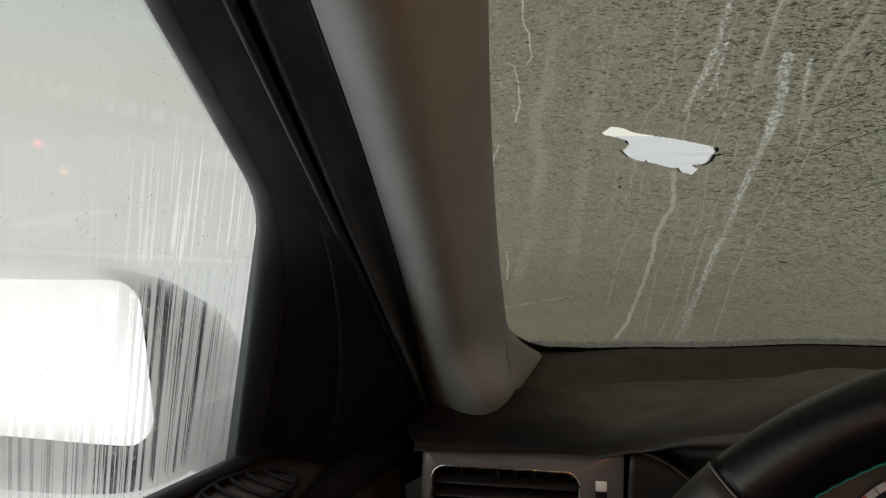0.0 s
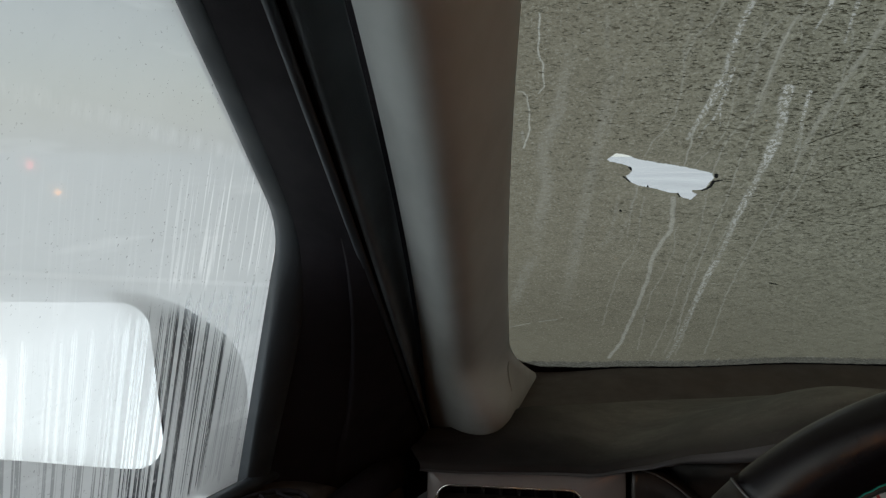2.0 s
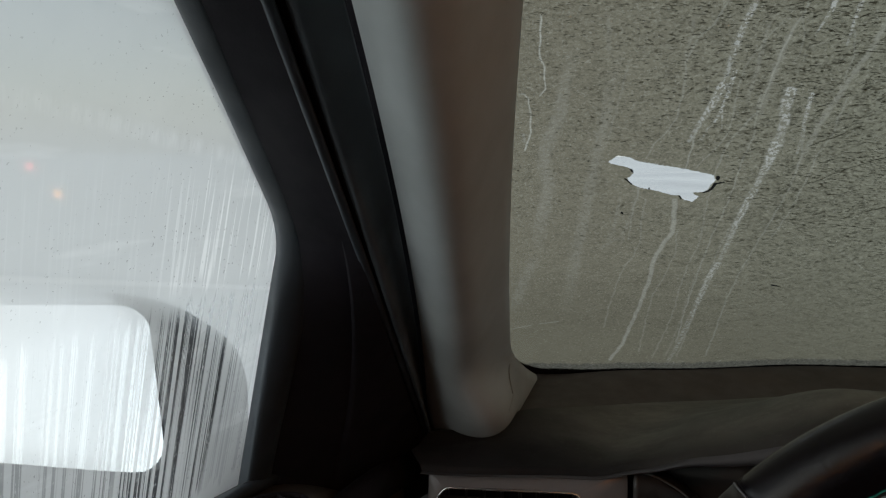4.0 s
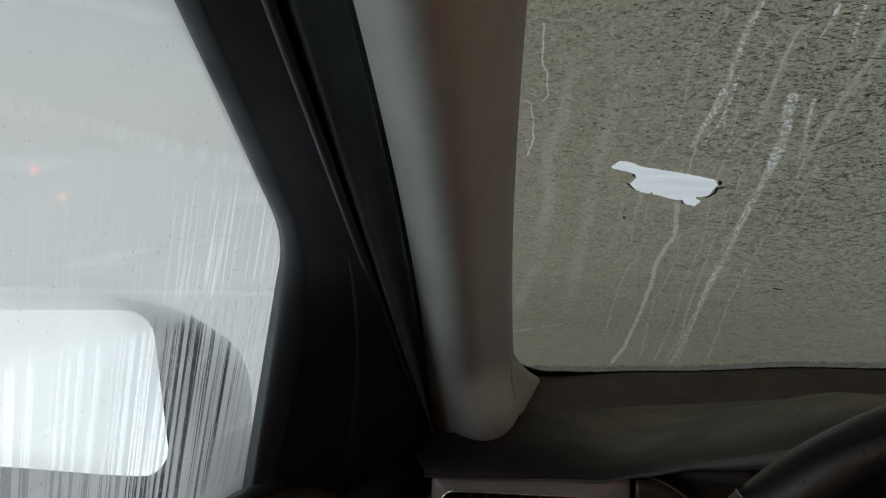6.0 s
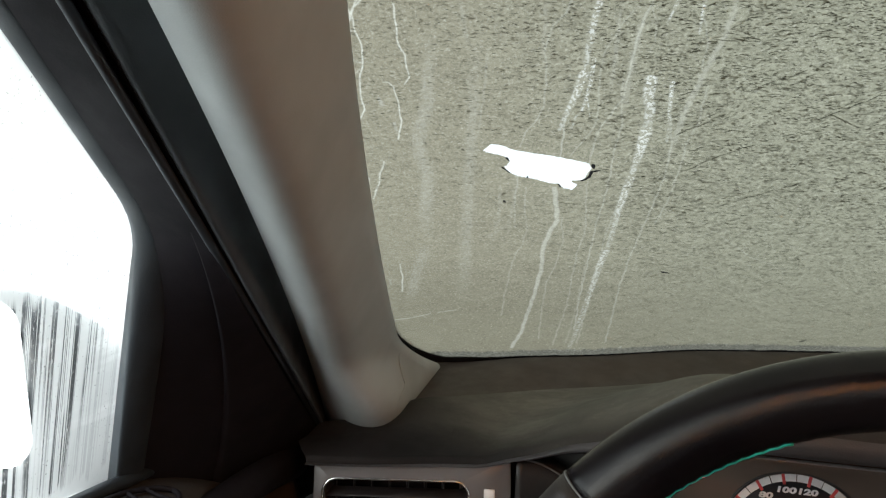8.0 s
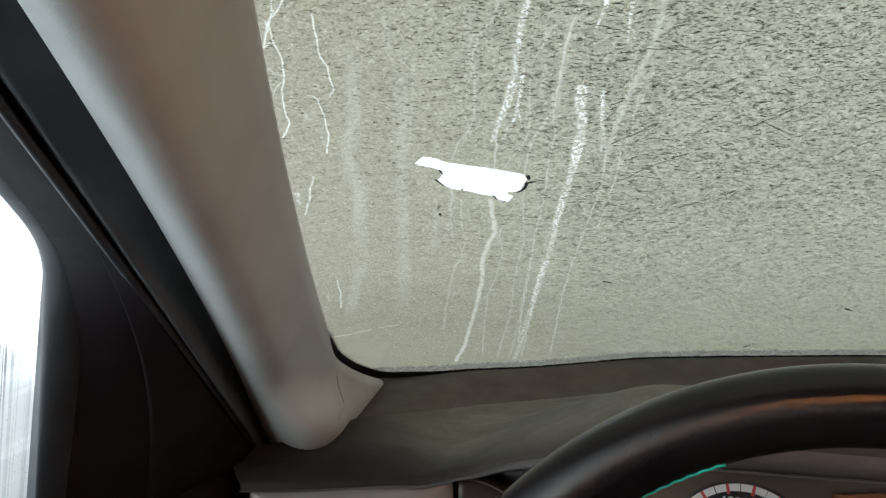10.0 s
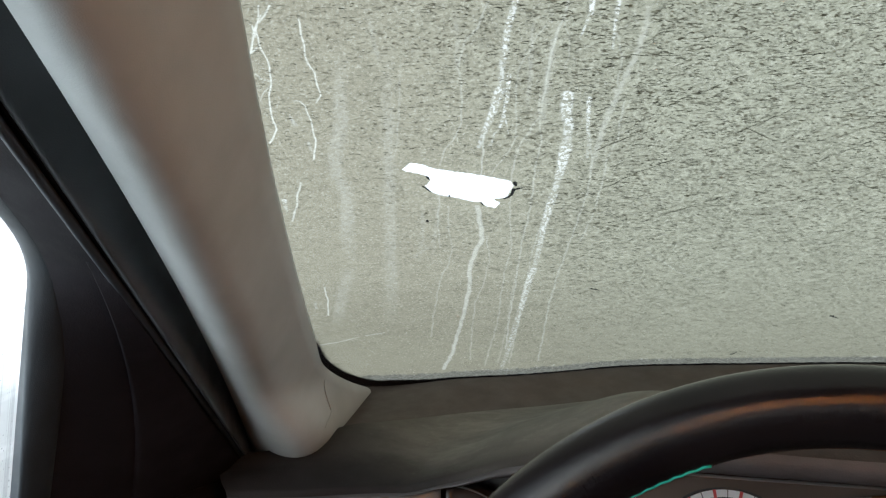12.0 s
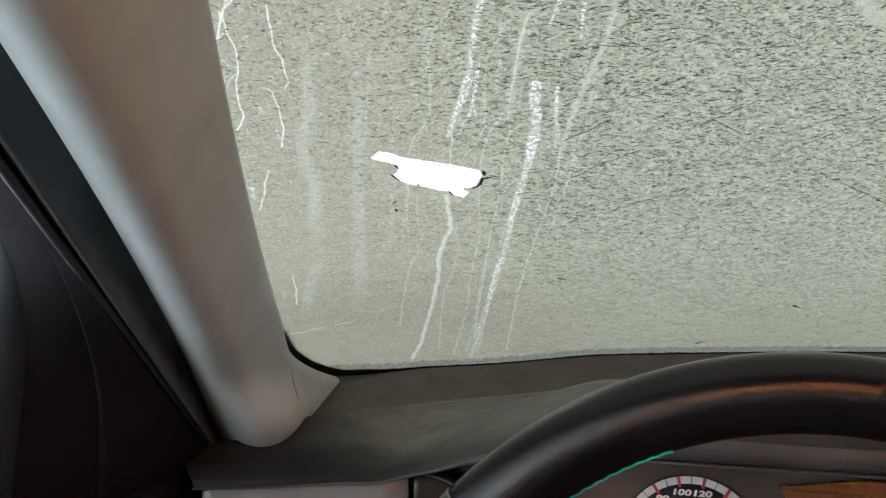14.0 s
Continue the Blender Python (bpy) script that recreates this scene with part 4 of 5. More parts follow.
# hidden filler added to stop daylight leaking past the pillar's foot
part("sill_filler", sheet(10, 20, lambda u, v: frame_point(0.75 + 0.85 * u, 0.98 + 0.40 * v, 0.052), 0.004, OUT), BLACK, door_1, "black filler added to block daylight behind the pillar's foot")


def card_point(u, v):
    """The door's upper card, a padded shelf under the pane that sweeps up to the dashboard."""
    y = -0.5 + 1.08 * u
    z0 = belt_z(y) - 0.006 - 0.03 * smooth(0.47, 0.60, y)
    a = v * math.pi / 2 * 1.05
    wide = 0.064 - 0.018 * smooth(0.45, 0.58, y)
    return (pane_x(z0) - 0.004 + wide * math.sin(min(a, math.pi / 2)) ** 0.8, y, z0 - 0.30 * max(0.0, v - 0.45) ** 1.4 - 0.006 * math.sin(a))


part("door_card", sheet(80, 26, card_point, 0.01, (-1, 0, 0)), DOORCARD, door_1, "dark brown padded door card")
def wing_point(u, v):
    y = 0.44 + 0.178 * u
    edge = 1 - math.sin(math.pi / 2 * min(1.0, v * 8))
    return (-0.284 - 0.010 * edge, y + 0.004 * edge * (u > 0.9), 1.0835 - 0.11 * (y - 0.54) - 0.30 * v)


part("card_wing", sheet(30, 24, wing_point, 0.01, (-1, 0, 0)), DOORCARD, door_1, "dark brown card beside the dashboard")
part("card_roll", tube([(-0.292 + 0.004 * k, 0.42 + 0.210 * k, 1.094 - 0.014 * k + 0.010 * math.sin(math.pi * k) * k) for k in (i / 24 for i in range(25))], lambda k: 0.0135 * min(1.0, (1.03 - k) / 0.12) ** 0.5, 14), BLACK, door_1, "padded black roll along the door's top")


def panel_point(u, v):
    """The raised three-cornered panel inside the wing mirror's foot."""
    z = 1.03 + 0.275 * v
    k = 0.24 + 0.56 * v
    k += (0.965 - k) * u
    a, lip = frame_point(0.0, z), lip_line(z)
    raise_ = 0.0055 * min(1.0, u / 0.06) ** 0.5 * min(1.0, (1.0 - v) / 0.05 + 0.1)
    return a.lerp(lip, 0.06 + 0.94 * k) + OUT * (0.004 * (1 - k) - 0.004 * math.sin(math.pi * k) - raise_)


part("mirror_panel", sheet(40, 40, panel_point), BLACK, door_1, "raised black panel behind the wing mirror")
part("waist_seal", tube([(pane_x(belt_z(y)) + 0.004, y, belt_z(y) - 0.001) for y in np.linspace(-0.6, 0.487, 40)], 0.0055, 10), RUBBER, door_1, "rubber waist seal under the pane")

# slotted grille on the door's shelf, in the corner below the pane
grille = thing("door_grille", "small black slotted grille in the door top below the window", "grille")
G0 = Vector((-0.304, 0.421, 1.1225))
gu, gv = Vector((0.06, 0.99, -0.10)).normalized(), Vector((0.97, -0.06, -0.16)).normalized()
gn = gu.cross(gv).normalized()
if gn.z < 0:
    gn = -gn


def g_at(a, b, c=0.0):
    return G0 + gu * a + gv * b + gn * c


part("surround", tube([g_at(0.043 * math.cos(t), 0.020 * math.sin(t), 0.001) for t in np.linspace(0, 2 * math.pi, 41)], 0.0020, 8), BLACK, grille, "rounded black rim")
part("backing", loft([[g_at(0.043 * math.cos(t), 0.020 * math.sin(t), -0.004) for t in np.linspace(0, 2 * math.pi, 24, endpoint=False)], [g_at(0.043 * math.cos(t), 0.020 * math.sin(t), -0.008) for t in np.linspace(0, 2 * math.pi, 24, endpoint=False)]]), BLACK, grille)
for k in range(5):
    a = -0.030 + 0.015 * k
    half = 0.019 * math.sqrt(1 - (a / 0.043) ** 2)
    part("slat", tube([g_at(a + 0.004 * (b / 0.020) ** 2, b, 0.001) for b in np.linspace(-half, half, 9)], 0.0015, 8), BLACK, grille)


# ---- wing mirror ----
wing_mirror = thing("wing_mirror", "dark wing mirror outside the misted window reflecting bright sky", "wing mirror")
MN = Vector((0.342, -0.895, 0.285)).normalized()       # the way the glass faces
MU = Vector((0.934, 0.357, 0.0)).normalized()          # towards the car
MV = MU.cross(MN)
if MV.z < 0:
    MV = -MV
MC = Vector((-0.501, 0.4237, 1.1866))


def m_at(a, b, c=0.0):
    return MC + MU * a + MV * b + MN * c


def mirror_outline(right=0.0, top=0.0, low=0.0, p=11.0, n=96):
    """The glass's outline, a rounded trapezium, grown on its sides."""
    out = []
    for i in range(n):
        t = 2 * math.pi * i / n
        c, s = math.cos(t), math.sin(t)
        r = (abs(c) ** p + abs(s) ** p) ** (-1 / p)
        a, b = 0.0935 * r * c, 0.0594 * r * s
        if c > 0:
            a += -0.0105 * (b / 0.0594) * r * c
        if s < 0:
            b += 0.077 * max(0.0, 0.085 - a) * -s
        a += (right if c > 0 else top) * c * r
        b += (top if s > 0 else low) * s * r
        out.append((a, b))
    return out


part("mirror_glass", loft([[m_at(a, b, 0.0) for a, b in mirror_outline()], [m_at(a, b, -0.004) for a, b in mirror_outline()]]), MIRROR, wing_mirror, "bright flat mirror glass", smooth=False)
shell = [[m_at(a, b, -0.002) for a, b in mirror_outline(0.001, 0.001, 0.001)]]
for depth, right, top, low, p in ((0.003, 0.003, 0.003, 0.004, 5.5), (0.005, 0.010, 0.007, 0.010, 4.5), (-0.006, 0.026, 0.011, 0.026, 3.6), (-0.03, 0.046, 0.013, 0.042, 3.0), (-0.06, 0.052, 0.008, 0.040, 2.8), (-0.09, 0.030, -0.010, 0.0, 2.6), (-0.105, -0.02, -0.035, -0.03, 2.5)):
    shell.append([m_at(a, b, depth) for a, b in mirror_outline(right, top, low, p)])
part("housing", loft(shell), PAINT, wing_mirror, "dark painted mirror housing")
part("foot", tube([m_at(0.10, -0.055, -0.05), m_at(0.125, -0.06, -0.055), m_at(0.16, -0.062, -0.055)], 0.024, 14), PAINT, wing_mirror, "dark mirror foot at the door")


# ---- pillar trim ----
def pillar_front(z):
    s = z - 1.12
    p = Vector((-0.216 + 0.252 * s + 0.164 * s * s, 0.717 - 1.273 * s + 0.334 * s * s, z))
    flare = 0.072 * min(1.0, max(0.0, (1.200 - z) / 0.064)) ** 1.4
    p.y += flare
    p.x += 0.07 * flare
    return p


def pillar_ring(z):
    """Section of the cloth-covered trim: a face to the side window, a rounded corner, a face across the cabin."""
    a, b = pillar_edge(z), pillar_front(z)
    foot = smooth(1.20, 1.125, z)
    c = a + Vector((0.040, -0.036, 0)).lerp(Vector((0.085, -0.072, 0)), foot)
    p, q = a.lerp(c, 0.35), c.lerp(b, 0.42)
    out = [a.lerp(p, k / 3) for k in range(3)]
    out += [p.lerp(c, k / 12).lerp(c.lerp(q, k / 12), k / 12) for k in range(13)]
    out += [q.lerp(b, k / 4) for k in range(1, 5)]
    away = Vector((-0.3, 0.9, 0)).normalized()
    tuck = smooth(1.215, 1.190, z)
    return [a + away * 0.03] + out + [b + Vector((-0.012, 0.028, 0)).lerp(Vector((-0.018, -0.001, 0)), tuck), b + Vector((-0.03, 0.03, 0)).lerp(Vector((-0.04, -0.002, 0)), tuck)]


pillar_trim = thing("pillar_trim", "light grey cloth-covered trim of the windscreen pillar", "pillar trim")
part("trim", loft([pillar_ring(1.095 + 0.50 * i / 90) for i in range(91)]), PILLAR, pillar_trim, "light grey cloth trim with a flared foot")


def seam_point(k):
    ring = pillar_ring(1.180 - 0.038 * k)
    f = 18.9 - 2.6 * k ** 0.8 - 1.5 * max(0.0, k - 0.85) / 0.15
    return ring[int(f)].lerp(ring[int(f) + 1], f - int(f)) + Vector((0.0005, -0.0004, 0))


part("seam", tube([seam_point(k / 16) for k in range(17)], lambda k: 0.0007 * math.sin(math.pi * (0.08 + 0.84 * k)), 8), PILLAR, pillar_trim, "small moulded seam on the trim's foot")


# ---- dashboard ----
dashboard = thing("dashboard", "dusty dark grey dashboard with instrument hood under the windscreen", "dashboard")


def hood(x):
    return smooth(-0.12, 0.06, x) * (1 - smooth(0.24, 0.40, x))


def lip_y(x):
    return 0.562 + 0.036 * smooth(-0.27, -0.10, x) - 0.012 * smooth(-0.05, 0.12, x)


def lip_z(x):
    fall = 1 - smooth(0.24, 0.40, x)
    return 1.1058 + 0.0085 * smooth(-0.125, -0.085, x) + (0.012 * smooth(-0.095, -0.04, x) + 0.017 * smooth(-0.05, 0.06, x)) * fall


def strip_y(x):
    return 0.678 + (min(x, 0.2) + 0.176) * 0.566


def pad_point(u, v):
    """The top pad: flat beside the pillar, humped into a hood over the instruments."""
    left = -0.251 - 0.016 * min(1.0, 2.5 * v)
    x = left + (0.947 - left) * u
    y0, y1 = lip_y(x), strip_y(x)
    y = y0 + (y1 - y0) * v ** 1.3
    front = lip_z(x) + 0.006 + 0.016 * hood(x)
    z = front + (1.1325 - 0.015 * smooth(-0.185, -0.25, x) - front) * smooth(y0, y1, y)
    crest = 0.65
    rise = math.sin(math.pi / 2 * min(1.0, (y - y0) / (crest - y0))) if y < crest else 1 - ((y - crest) / max(0.02, y1 - crest)) ** 1.25
    z += 0.0225 * hood(x) * max(0.0, rise) + 0.003 * (1 - hood(x)) * math.sin(math.pi * min(1.0, v * 1.6))
    z -= 0.0045 * (1 - min(1.0, v / 0.05)) ** 2
    z += 0.0007 * math.sin(31 * x + 2) * math.sin(40 * y)
    return (x, y, z)


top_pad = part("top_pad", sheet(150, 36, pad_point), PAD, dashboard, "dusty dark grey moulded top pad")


def lip_face(u, v):
    """The pad's rolled front edge and, under the hood, its underside."""
    x, y, z = pad_point(u, 0.0)
    h = hood(x)
    deep = z - lip_z(x)
    if v < 0.4:
        k = v / 0.4
        return (x, y - 0.0035 * math.sin(math.pi * k) ** 0.7, z - deep * k)
    k = (v - 0.4) / 0.6
    return (x, y + 0.075 * k, z - deep - 0.004 * k)


part("hood_lip", sheet(150, 14, lip_face), LIT_HOOD, dashboard, "rolled front edge of the pad")


def strip_point(u, v):
    x = -0.246 + 1.25 * u
    far = grime_low(x) + 0.0010 - 0.0065 * smooth(-0.12, -0.22, x)
    near = 1.1285 - 0.015 * smooth(-0.185, -0.25, x)
    y0, y1 = strip_y(x) - 0.004, max(strip_y(x) + 0.016, screen_y(x, far) - 0.004)
    return (x, y0 + (y1 - y0) * v, near + (far - near) * smooth(0.0, 1.0, v) - 0.003 * (1 - smooth(0, 0.05, v)))


part("screen_strip", sheet(90, 10, strip_point), STRIP, dashboard, "plain brown-black strip along the windscreen")
# dark fascia below the pad, left of the wheel and right of the instruments
part("end_panel", sheet(10, 20, lambda u, v: (-0.249 + 0.004 * math.sin(math.pi * v), 0.572 + 0.30 * u, 1.112 - 0.35 * v), 0.01, (1, 0, 0)), BLACK, dashboard, "black end panel")
part("lower_fascia", sheet(40, 20, lambda u, v: (-0.248 + 1.2 * u, 0.66 - 0.10 * v, 1.07 - 0.5 * v), 0.01, (0, 1, 0)), FASCIA, dashboard, "dark lower fascia")


def side_trim(u, v):
    x = -0.0925 + 0.075 * u
    top = 1.113 - 0.060 * u ** 1.5
    return (x, 0.604 + 0.02 * u - 0.03 * v + 0.010 * math.sin(math.pi * u), top - 0.16 * v)


part("side_trim", sheet(16, 12, side_trim, 0.02, (0, 1, 0)), FASCIA, dashboard, "dark glossy trim beside the air vent")
# dark sheet added for the shade in the gap beside the instruments
part("recess_filler", sheet(8, 8, lambda u, v: (-0.12 + 0.12 * u, 0.650 + 0.004 * u, 1.110 + 0.006 * u - 0.16 * v), 0.006, (0, 1, 0)), FASCIA, dashboard, "dark panel added for the shade under the hood")
part("trim_edge", tube([Vector(side_trim(u, 0)) + Vector((0, -0.0008, 0.0006)) for u in np.linspace(0, 1, 14)], 0.0009, 6), SILVER, dashboard, "thin pale edge line")

# ---- air vent ----
V_TURN = pose(-0.2585, 0.5655, 1.1035, -13, 0, 13.5)
air_vent = thing("air_vent", "silver-framed air vent with black slats set in the dashboard", "air vent", V_TURN)


def vent_plate():
    """The silver plate with its rounded opening; its upper edge follows the pad and kicks up at the end."""
    n = 14
    inner = rounded(0.112, 0.062, 0.010, n, 0.0765, -0.0415)
    outer = []
    for x, z in rounded(0.154, 0.105, 0.004, n, 0.089, -0.0515):
        outer.append((x, z + (0.007 * smooth(0.128, 0.162, x) if z > -0.05 else 0.0)))
    rings = []
    for loop, y in ((outer, 0.012), (outer, 0.001), (None, 0.0), (inner, 0.0), (inner, 0.0015), (inner, 0.020)):
        if loop is None:
            loop = [(a[0] * 0.985 + 0.089 * 0.015, a[1] * 0.985 - 0.0515 * 0.015) for a in outer]
        rings.append([(x, y, z) for x, z in loop])
    return loft(rings, caps=False)


sharp(part("plate", vent_plate(), SILVER, air_vent, "satin silver plate"), 40)
part("bright_rim", tube([(x, -0.0006, z) for x, z in rounded(0.114, 0.064, 0.011, 12, 0.0765, -0.0415) + rounded(0.114, 0.064, 0.011, 12, 0.0765, -0.0415)[:1]], 0.0011, 8), CHROME, air_vent, "thin bright rim round the opening")
part("duct", box((0.118, 0.004, 0.068), (0.0765, 0.034, -0.0415), 0.001), BLACK, air_vent)
for k in range(6):
    slat = part("slat", box((0.111, 0.013, 0.0017), (0, 0, 0), 0.0006, 1), VENT, air_vent)
    slat.matrix_basis = pose(0.0765, 0.011, -0.0215 - 0.0098 * k, 24, 0, 0)
for k in range(8):
    vane = part("vane", box((0.0013, 0.010, 0.060), (0, 0, 0), 0.0004, 1), VENT, air_vent)
    vane.matrix_basis = pose(0.0765 - 0.0505 + 0.0144 * k, 0.024, -0.0415, 0, 0, 12)
part("slider_slot", box((0.0085, 0.003, 0.040), (0.1495, 0.0, -0.042), 0.001), BLACK, air_vent, "black slot of the vent's shutter wheel")
# small chrome sliver that paints a glint on the plate's corner
part("corner_glint", tube([(0.150 + 0.014 * k, 0.0, 0.0035 + 0.0045 * k) for k in (0.0, 0.5, 1.0)], lambda k: 0.0011 * (0.4 + 0.6 * math.sin(math.pi * k)), 8), CHROME, air_vent, "chrome sliver put in as a glint on the corner")
part("slider_mark", box((0.0085, 0.003, 0.0075), (0.1495, -0.0006, -0.0185), 0.001), WHITE, air_vent, "white mark")

# ---- instrument cluster ----
cluster = thing("instrument_cluster", "brown-lit instrument cluster with white-ringed speedometer under the hood", "instrument cluster")
CY = 0.660


def cluster_point(u, v):
    x = -0.055 + 0.37 * u
    return (x, CY + 0.006 - 0.012 * (1 - (2 * u - 1) ** 2) * 0.3 - 0.03 * smooth(0.3, 1.0, v), 1.1185 - 0.16 * v)


part("face", sheet(30, 16, cluster_point, 0.01, (0, 1, 0)), CLUSTER, cluster, "satin brown-grey face")
part("bezel", tube([(-0.055 + 0.37 * u, 0.628 + 0.008 * (2 * u - 1) ** 2, 1.1268 - 0.010 * (2 * u - 1) ** 4) for u in np.linspace(0, 1, 40)], 0.0011, 8), SILVER, cluster, "thin glossy upper bezel")
part("bezel_slope", sheet(36, 4, lambda u, v: (-0.055 + 0.37 * u, 0.629 + 0.030 * v + 0.008 * (2 * u - 1) ** 2 * (1 - v), 1.1260 - 0.009 * v - 0.010 * (2 * u - 1) ** 4)), CLUSTER, cluster, "sloping inner edge")


def dial(cx, cz, radius, step, first, last, red_every):
    """A round gauge: black face, a ring of white cells, red marks at the main steps."""
    d = thing("gauge", "", "")
    d.parent = cluster
    d.matrix_basis = pose(cx, CY - 0.004, cz, -8, 0, 0)
    disc = [(radius * 0.985 * math.cos(t), radius * 0.985 * math.sin(t)) for t in np.linspace(0, 2 * math.pi, 64, endpoint=False)]
    part("gauge_face", loft([[(x, 0.0, z) for x, z in disc], [(x, 0.003, z) for x, z in disc]]), DIAL, d, "black gauge face")
    part("gauge_rim", tube([(radius * 1.01 * math.sin(t), 0.0, radius * 1.01 * math.cos(t)) for t in np.linspace(0, 2 * math.pi, 73)], 0.0012, 6), FASCIA, d)
    value = first
    while value < last:
        a0, a1 = (value - 110) * 1.09 + 0.4, (value + step - 110) * 1.09 - 0.4
        if value % red_every == 0:
            a0 += 0.9
        if (value + step) % red_every == 0:
            a1 -= 0.9
        arc = [radians(a0 + (a1 - a0) * i / 6) for i in range(7)]
        cell = [(radius * 0.985 * math.sin(t), radius * 0.985 * math.cos(t)) for t in arc] + [(radius * 0.88 * math.sin(t), radius * 0.88 * math.cos(t)) for t in reversed(arc)]
        part("scale_cell", loft([[(x, -0.0012, z) for x, z in cell], [(x, 0.0, z) for x, z in cell]]), DIALRING, d, smooth=False)
        value += step
    for v in range(first, last + 1, red_every):
        t = radians((v - 110) * 1.09)
        m = part("scale_mark", box((radius * 0.042, 0.0016, radius * 0.15), (0, 0, radius * 0.915), 0.0), DIALRED, d, smooth=False)
        m.matrix_basis = Matrix.Rotation(t, 4, "Y") @ Matrix.Translation((0, -0.0012, 0))
    return d


# two orange-brown panels painted in for the warm reflection right of the dial
def trim_strip(u, v, top, low):
    a, b = top(u), low(u)
    return (0.175 + 0.142 * u, CY - 0.011 - 0.004 * u, a + (b - a) * v)


def trim_top(u):
    return 1.1066 + 0.0085 * smooth(0.0, 0.45, u)


def trim_seam(u):
    return 1.1058 - 0.006 * u


part("sheen_panel", sheet(24, 6, lambda u, v: trim_strip(u, v, trim_top, trim_seam), 0.003, (0, 1, 0)), SHEEN, cluster, "orange-brown panel painted in for a warm reflection")
part("sheen_panel", sheet(24, 6, lambda u, v: trim_strip(u, v, lambda k: trim_seam(k) - 0.0007, lambda k: trim_seam(k) - 0.002 - 0.05 * k ** 0.6), 0.003, (0, 1, 0)), SHEEN, cluster, "orange-brown panel painted in for a warm reflection")
speedo = dial(0.1135, 1.0516, 0.0534, 10, 0, 220, 20)
for value in (40, 60, 80, 100, 120, 140, 160, 180):
    curve = bpy.data.curves.new("figure", "FONT")
    curve.body, curve.size, curve.align_x, curve.align_y, curve.extrude = str(value), 0.0061, "CENTER", "CENTER", 0.0002
    curve.offset, curve.shear = 0.00027, 0.12
    text = bpy.data.objects.new("figure", curve)
    me = bpy.data.meshes.new_from_object(text)
    bpy.data.objects.remove(text)
    for poly in me.polygons:
        poly.use_smooth = False
    a = radians((value - 110) * 1.09)
    fig = part("figure", me, DIALRING, speedo)
    fig.matrix_basis = pose(0.0404 * math.sin(a), -0.0010, 0.0404 * math.cos(a), 90, 0, 0) @ Matrix.Diagonal((1.62, 1, 1, 1))
dial(-0.0085, 1.0555, 0.036, 10, 0, 220, 20)


def lamp(name, x, z, material, r=0.0022, label=""):
    disc = [(r * math.cos(t), r * math.sin(t)) for t in np.linspace(0, 2 * math.pi, 16, endpoint=False)]
    y = CY - 0.010
    lens = part(name, loft([[(x + a, y, z + b) for a, b in disc], [(x + a, y + 0.003, z + b) for a, b in disc]]), material, cluster, label)
    # collar added to keep the lens's side glow off the cluster face
    part("lamp_collar", loft([[(x + a * k, y + d, z + b * k) for a, b in disc] for k, d in ((1.04, 0.004), (1.04, -0.0003), (1.3, 0.0), (1.3, 0.014))], caps=False), BLACK, lens)


lamp("warning_lamp", 0.065, 1.067, RED, 0.0040, "glowing red warning lamp")
lamp("warning_lamp", 0.020, 1.067, AMBER, 0.0040, "glowing amber warning lamp")

# ---- steering wheel ----
WC, WT, WR, WB = Vector((0.1408, 0.3379, 1.0552)), radians(17.5), 0.2041, 0.0178
W_POSE = Matrix.Translation(WC) @ Matrix.Rotation(-WT, 4, "X")
steering_wheel = thing("steering_wheel", "black leather steering wheel with teal stitching", "steering wheel", W_POSE)


def rim_ring(a, r=WB):
    c = Vector((WR * math.sin(a), 0, WR * math.cos(a)))
    o = Vector((math.sin(a), 0, math.cos(a)))
    swell = 1.0 + 0.06 * math.sin(a * 2) ** 2
    return [c + o * (r * swell * math.cos(t)) + Vector((0, 1, 0)) * (r * 1.05 * math.sin(t)) for t in np.linspace(0, 2 * math.pi, 28, endpoint=False)]


def arc_of_rim(a0, a1, n, r=WB):
    return loft([rim_ring(radians(a0 + (a1 - a0) * i / n), r) for i in range(n + 1)])


GRIP = 47                                               # where the leather ends and the smooth grip begins
part("leather_rim", arc_of_rim(-GRIP, GRIP, 72), LEATHER, steering_wheel, "creased black leather")
part("lower_rim", arc_of_rim(GRIP + 56, 360 - GRIP - 56, 60), LEATHER, steering_wheel, "creased black leather")
for s in (-1, 1):
    part("grip", arc_of_rim(s * (GRIP + 0.35), s * (GRIP + 55.6), 32, WB * 1.012), FASCIA, steering_wheel, "smooth glossy black grip")
    part("grip_edge", tube([p for p in rim_ring(radians(s * (GRIP + 0.2)), WB * 1.01)] + [rim_ring(radians(s * (GRIP + 0.2)), WB * 1.01)[0]], 0.0005, 6), SILVER, steering_wheel, "fine bright joint ring")


def stitch(a0, a1, inner=WB * 1.02):
    pts = []
    for i in range(int((a1 - a0) / 1.0) + 1):
        a = radians(a0 + i)
        o = Vector((math.sin(a), 0, math.cos(a)))
        t = radians(180 + 18 + (3.0 if i % 2 else -3.0))
        pts.append(o * WR + o * (inner * math.cos(t)) + Vector((0, inner * 1.05 * math.sin(t), 0)))
    return tube(pts, 0.0009, 6)


part("stitching", stitch(-46, -20), TEAL, steering_wheel, "teal thread along the inner seam")
hub = [[Vector((0.062 * math.cos(t) * k, -0.012 * d, 0.062 * math.sin(t) * k)) + Vector((0, 0.03, -0.01)) for t in np.linspace(0, 2 * math.pi, 40, endpoint=False)] for k, d in ((1.0, 0.0), (1.05, 1.5), (0.95, 2.8), (0.6, 3.4))]
part("hub", loft(hub), FASCIA, steering_wheel, "black moulded hub")
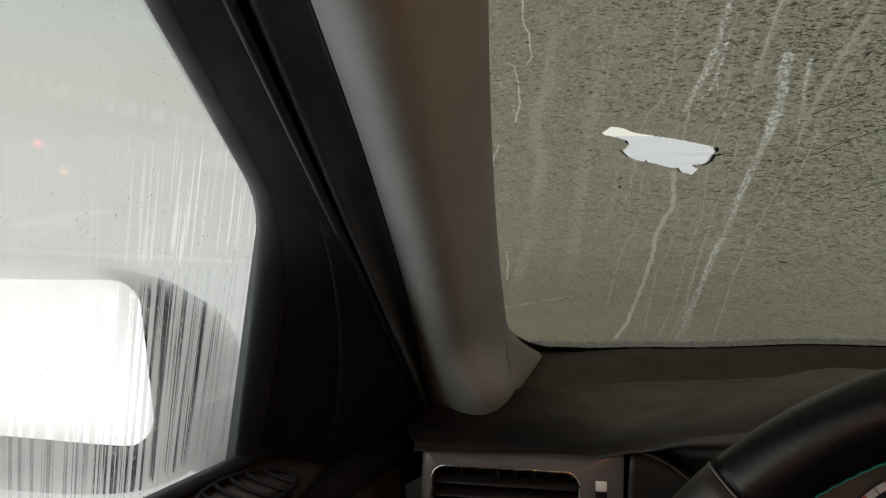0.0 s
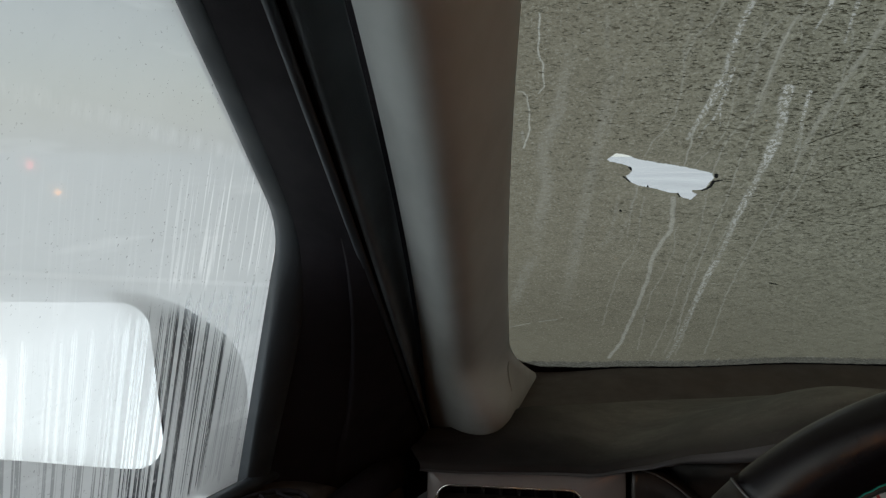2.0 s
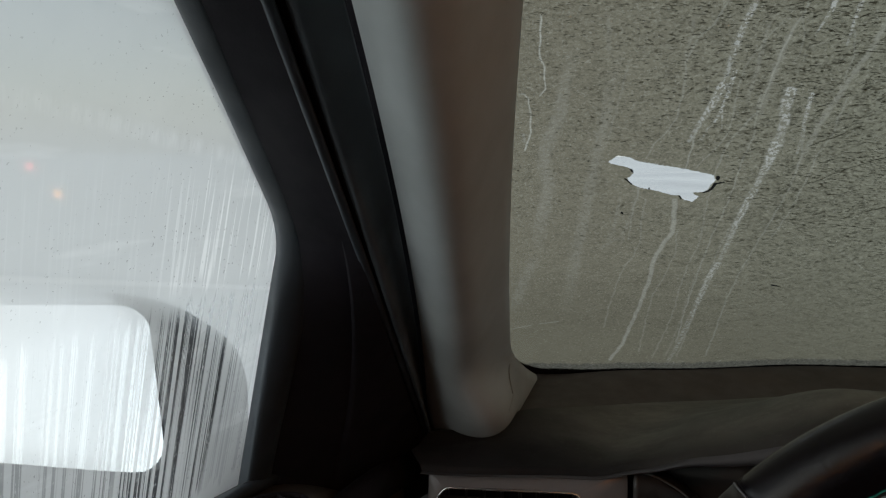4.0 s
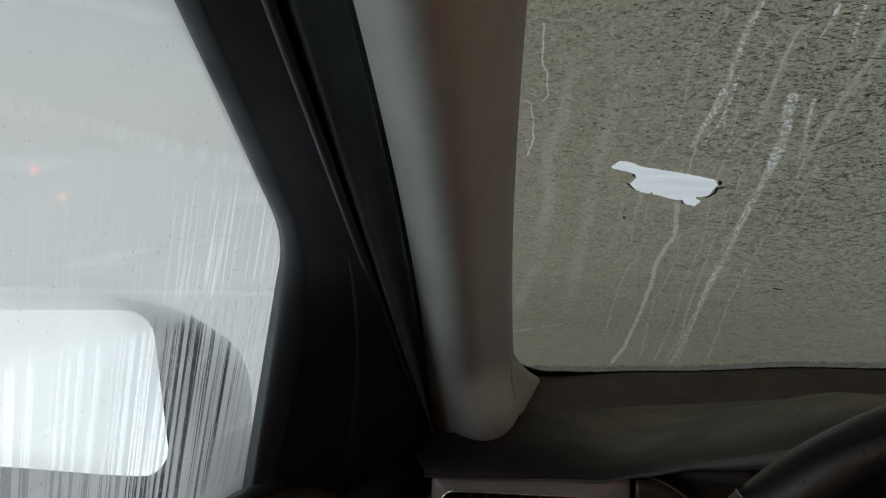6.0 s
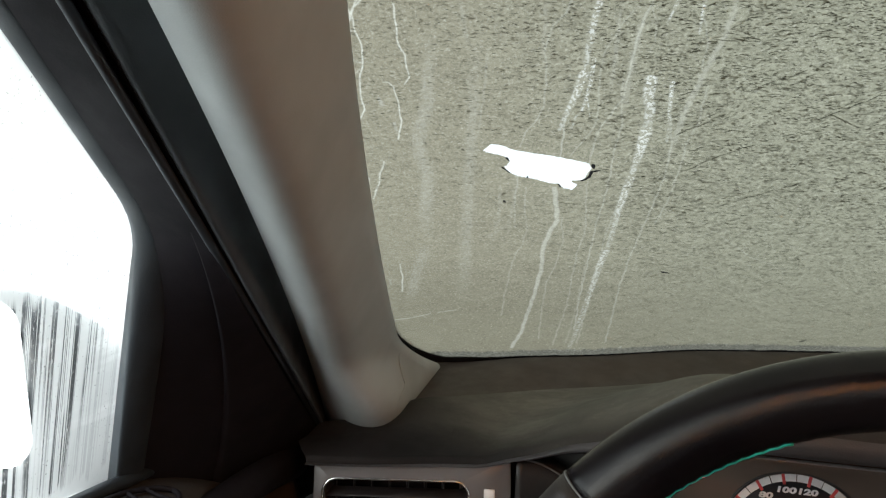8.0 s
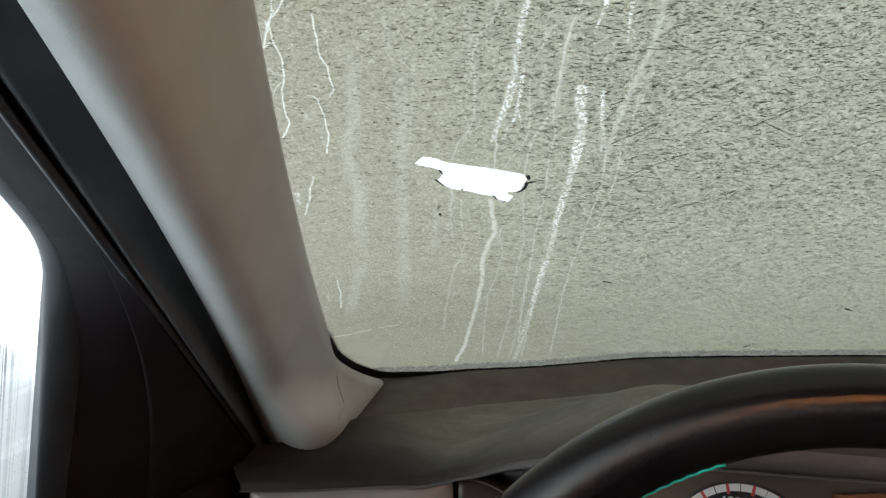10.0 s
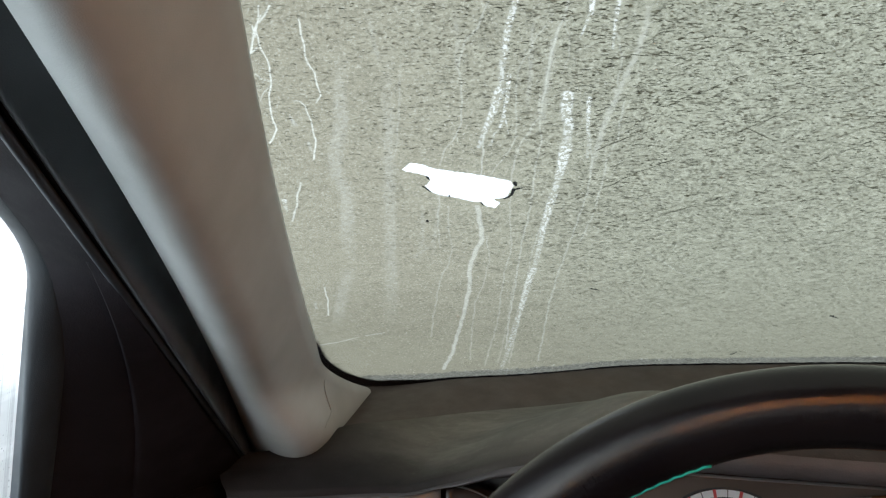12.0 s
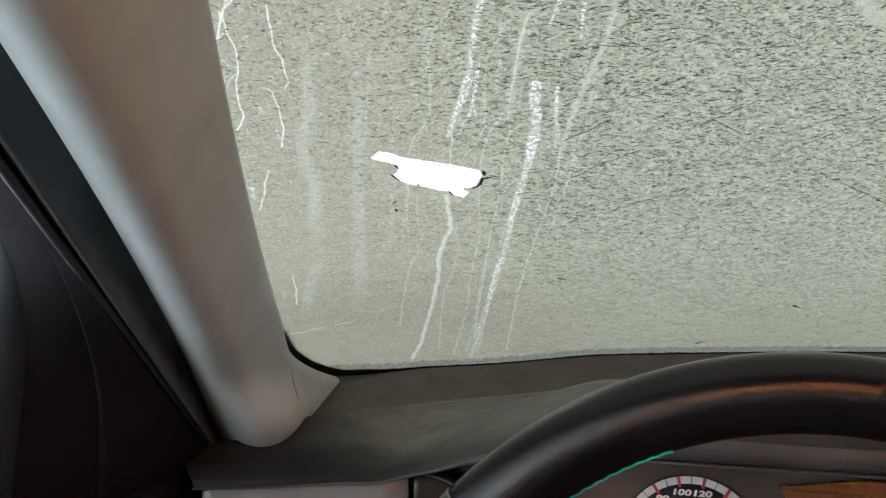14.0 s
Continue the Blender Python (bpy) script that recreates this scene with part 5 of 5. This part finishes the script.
for s in (-1, 1):
    part("spoke", tube([(s * 0.05, 0.012, -0.01), (s * 0.11, 0.010, -0.012), (s * 0.190, 0.004, -0.02)], lambda k: 0.019 - 0.004 * k, 14, 0.6), FASCIA, steering_wheel, "black spoke")
part("column", tube([WC * 0 + Vector((0, 0.03, -0.01)), Vector((0, 0.28, -0.02))], 0.035, 20), FASCIA, steering_wheel, "steering column shroud")

# ---- cabin around and behind ----
tagged(part("ceiling", sheet(20, 20, lambda u, v: (-0.24 + 1.20 * u, -1.6 + 1.86 * v, 1.62 + 0.06 * math.sin(math.pi * u) + 0.02 * math.sin(math.pi * v)), 0.03, (0, 0, 1)), HEADLINER), "dark grey cloth headliner", "ceiling", kind="structure")
tagged(part("floor", sheet(8, 8, lambda u, v: (-0.50 + 1.72 * u, -1.7 + 2.9 * v, 0.42), 0.05), CARPET), "dark carpeted car floor", "floor", kind="structure")
tagged(part("wall_back", sheet(8, 8, lambda u, v: (-0.38 + 1.50 * u, -1.62, 0.42 + 0.78 * v), 0.04, (0, -1, 0)), TRIM), "plain dark rear bulkhead below the rear window", "wall", kind="structure")
tagged(part("wall_front", sheet(8, 8, lambda u, v: (-0.50 + 1.72 * u, 1.12, 0.42 + 0.72 * v), 0.04, (0, 1, 0)), TRIM), "plain dark bulkhead under the windscreen", "wall", kind="structure")
for name, x in (("wall_left", -0.385), ("wall_right", 1.14)):
    tagged(part(name, sheet(8, 8, lambda u, v: (x, -1.62 + 2.74 * u, 0.42 + 0.66 * v), 0.015, (math.copysign(1, x), 0, 0)), TRIM), "plain dark inner wall of the car below the windows", "wall", kind="structure")
# unseen panes, darkened so that little daylight fills the cabin from behind
window_3 = thing("window_3", "unseen passenger side window, darkened to cut daylight", "side window", kind="structure")
part("pane", sheet(10, 10, lambda u, v: (1.10 - 0.17 * v, -1.5 + 1.9 * u, 1.10 + 0.5 * v)), DARK_PANE, window_3, "glass darkened to hold back daylight")
window_4 = thing("window_4", "unseen rear window, darkened to cut daylight", "rear window", kind="structure")
part("pane", sheet(10, 10, lambda u, v: (lambda z: (pane_x(z) + 0.03 + (0.66 - 2 * pane_x(z)) * u, -1.62 + 0.1 * v, z))(1.2 + 0.42 * v)), DARK_PANE, window_4, "glass darkened to hold back daylight")
window_5 = thing("window_5", "unseen rear side window, darkened to cut daylight", "side window", kind="structure")
part("pane", sheet(10, 10, lambda u, v: (pane_x(1.10 + 0.5 * v), -1.6 + 0.88 * u, 1.10 + 0.5 * v)), DARK_PANE, window_5, "glass darkened to hold back daylight")
tagged(part("pillar_b", sheet(2, 10, lambda u, v: (pane_x(1.08 + 0.54 * v) + 0.01, -0.74 + 0.14 * u, 1.08 + 0.54 * v), 0.03, (-1, 0, 0)), TRIM), "plain dark pillar between the side windows", "pillar", kind="structure")

LAMP_X, LAMP_Y = 0.365, -0.12
dome = thing("roof_lamp", "small warm reading lamp under the headliner", "roof lamp")
part("lamp_body", box((0.22, 0.13, 0.046), (LAMP_X, LAMP_Y - 0.005, 1.674), 0.006), TRIM, dome)
part("lamp_lens", box((0.085, 0.028, 0.010), (LAMP_X, LAMP_Y, 1.648), 0.004), BULB, dome, "glowing warm lens")
collar = [[(x, y, z) for x, y in rounded(0.088 + wide, 0.031 + wide, 0.006, 6, LAMP_X, LAMP_Y)] for wide, z in ((0.010, 1.652), (0.010, 1.649), (0.0, 1.6485), (0.0, 1.652))]
part("lamp_collar", loft(collar, caps=False), BLACK, dome, "black collar round the lens")
rear_lamp = thing("roof_lamp", "small warm rear reading lamp under the headliner", "roof lamp")
part("lamp_body", box((0.12, 0.08, 0.036), (0.28, -1.20, 1.684), 0.006), TRIM, rear_lamp)
part("lamp_lens", box((0.05, 0.05, 0.008), (0.28, -1.20, 1.660), 0.003), glow("bright_bulb", (1.0, 0.36, 0.12), 130.0), rear_lamp, "glowing warm lens")
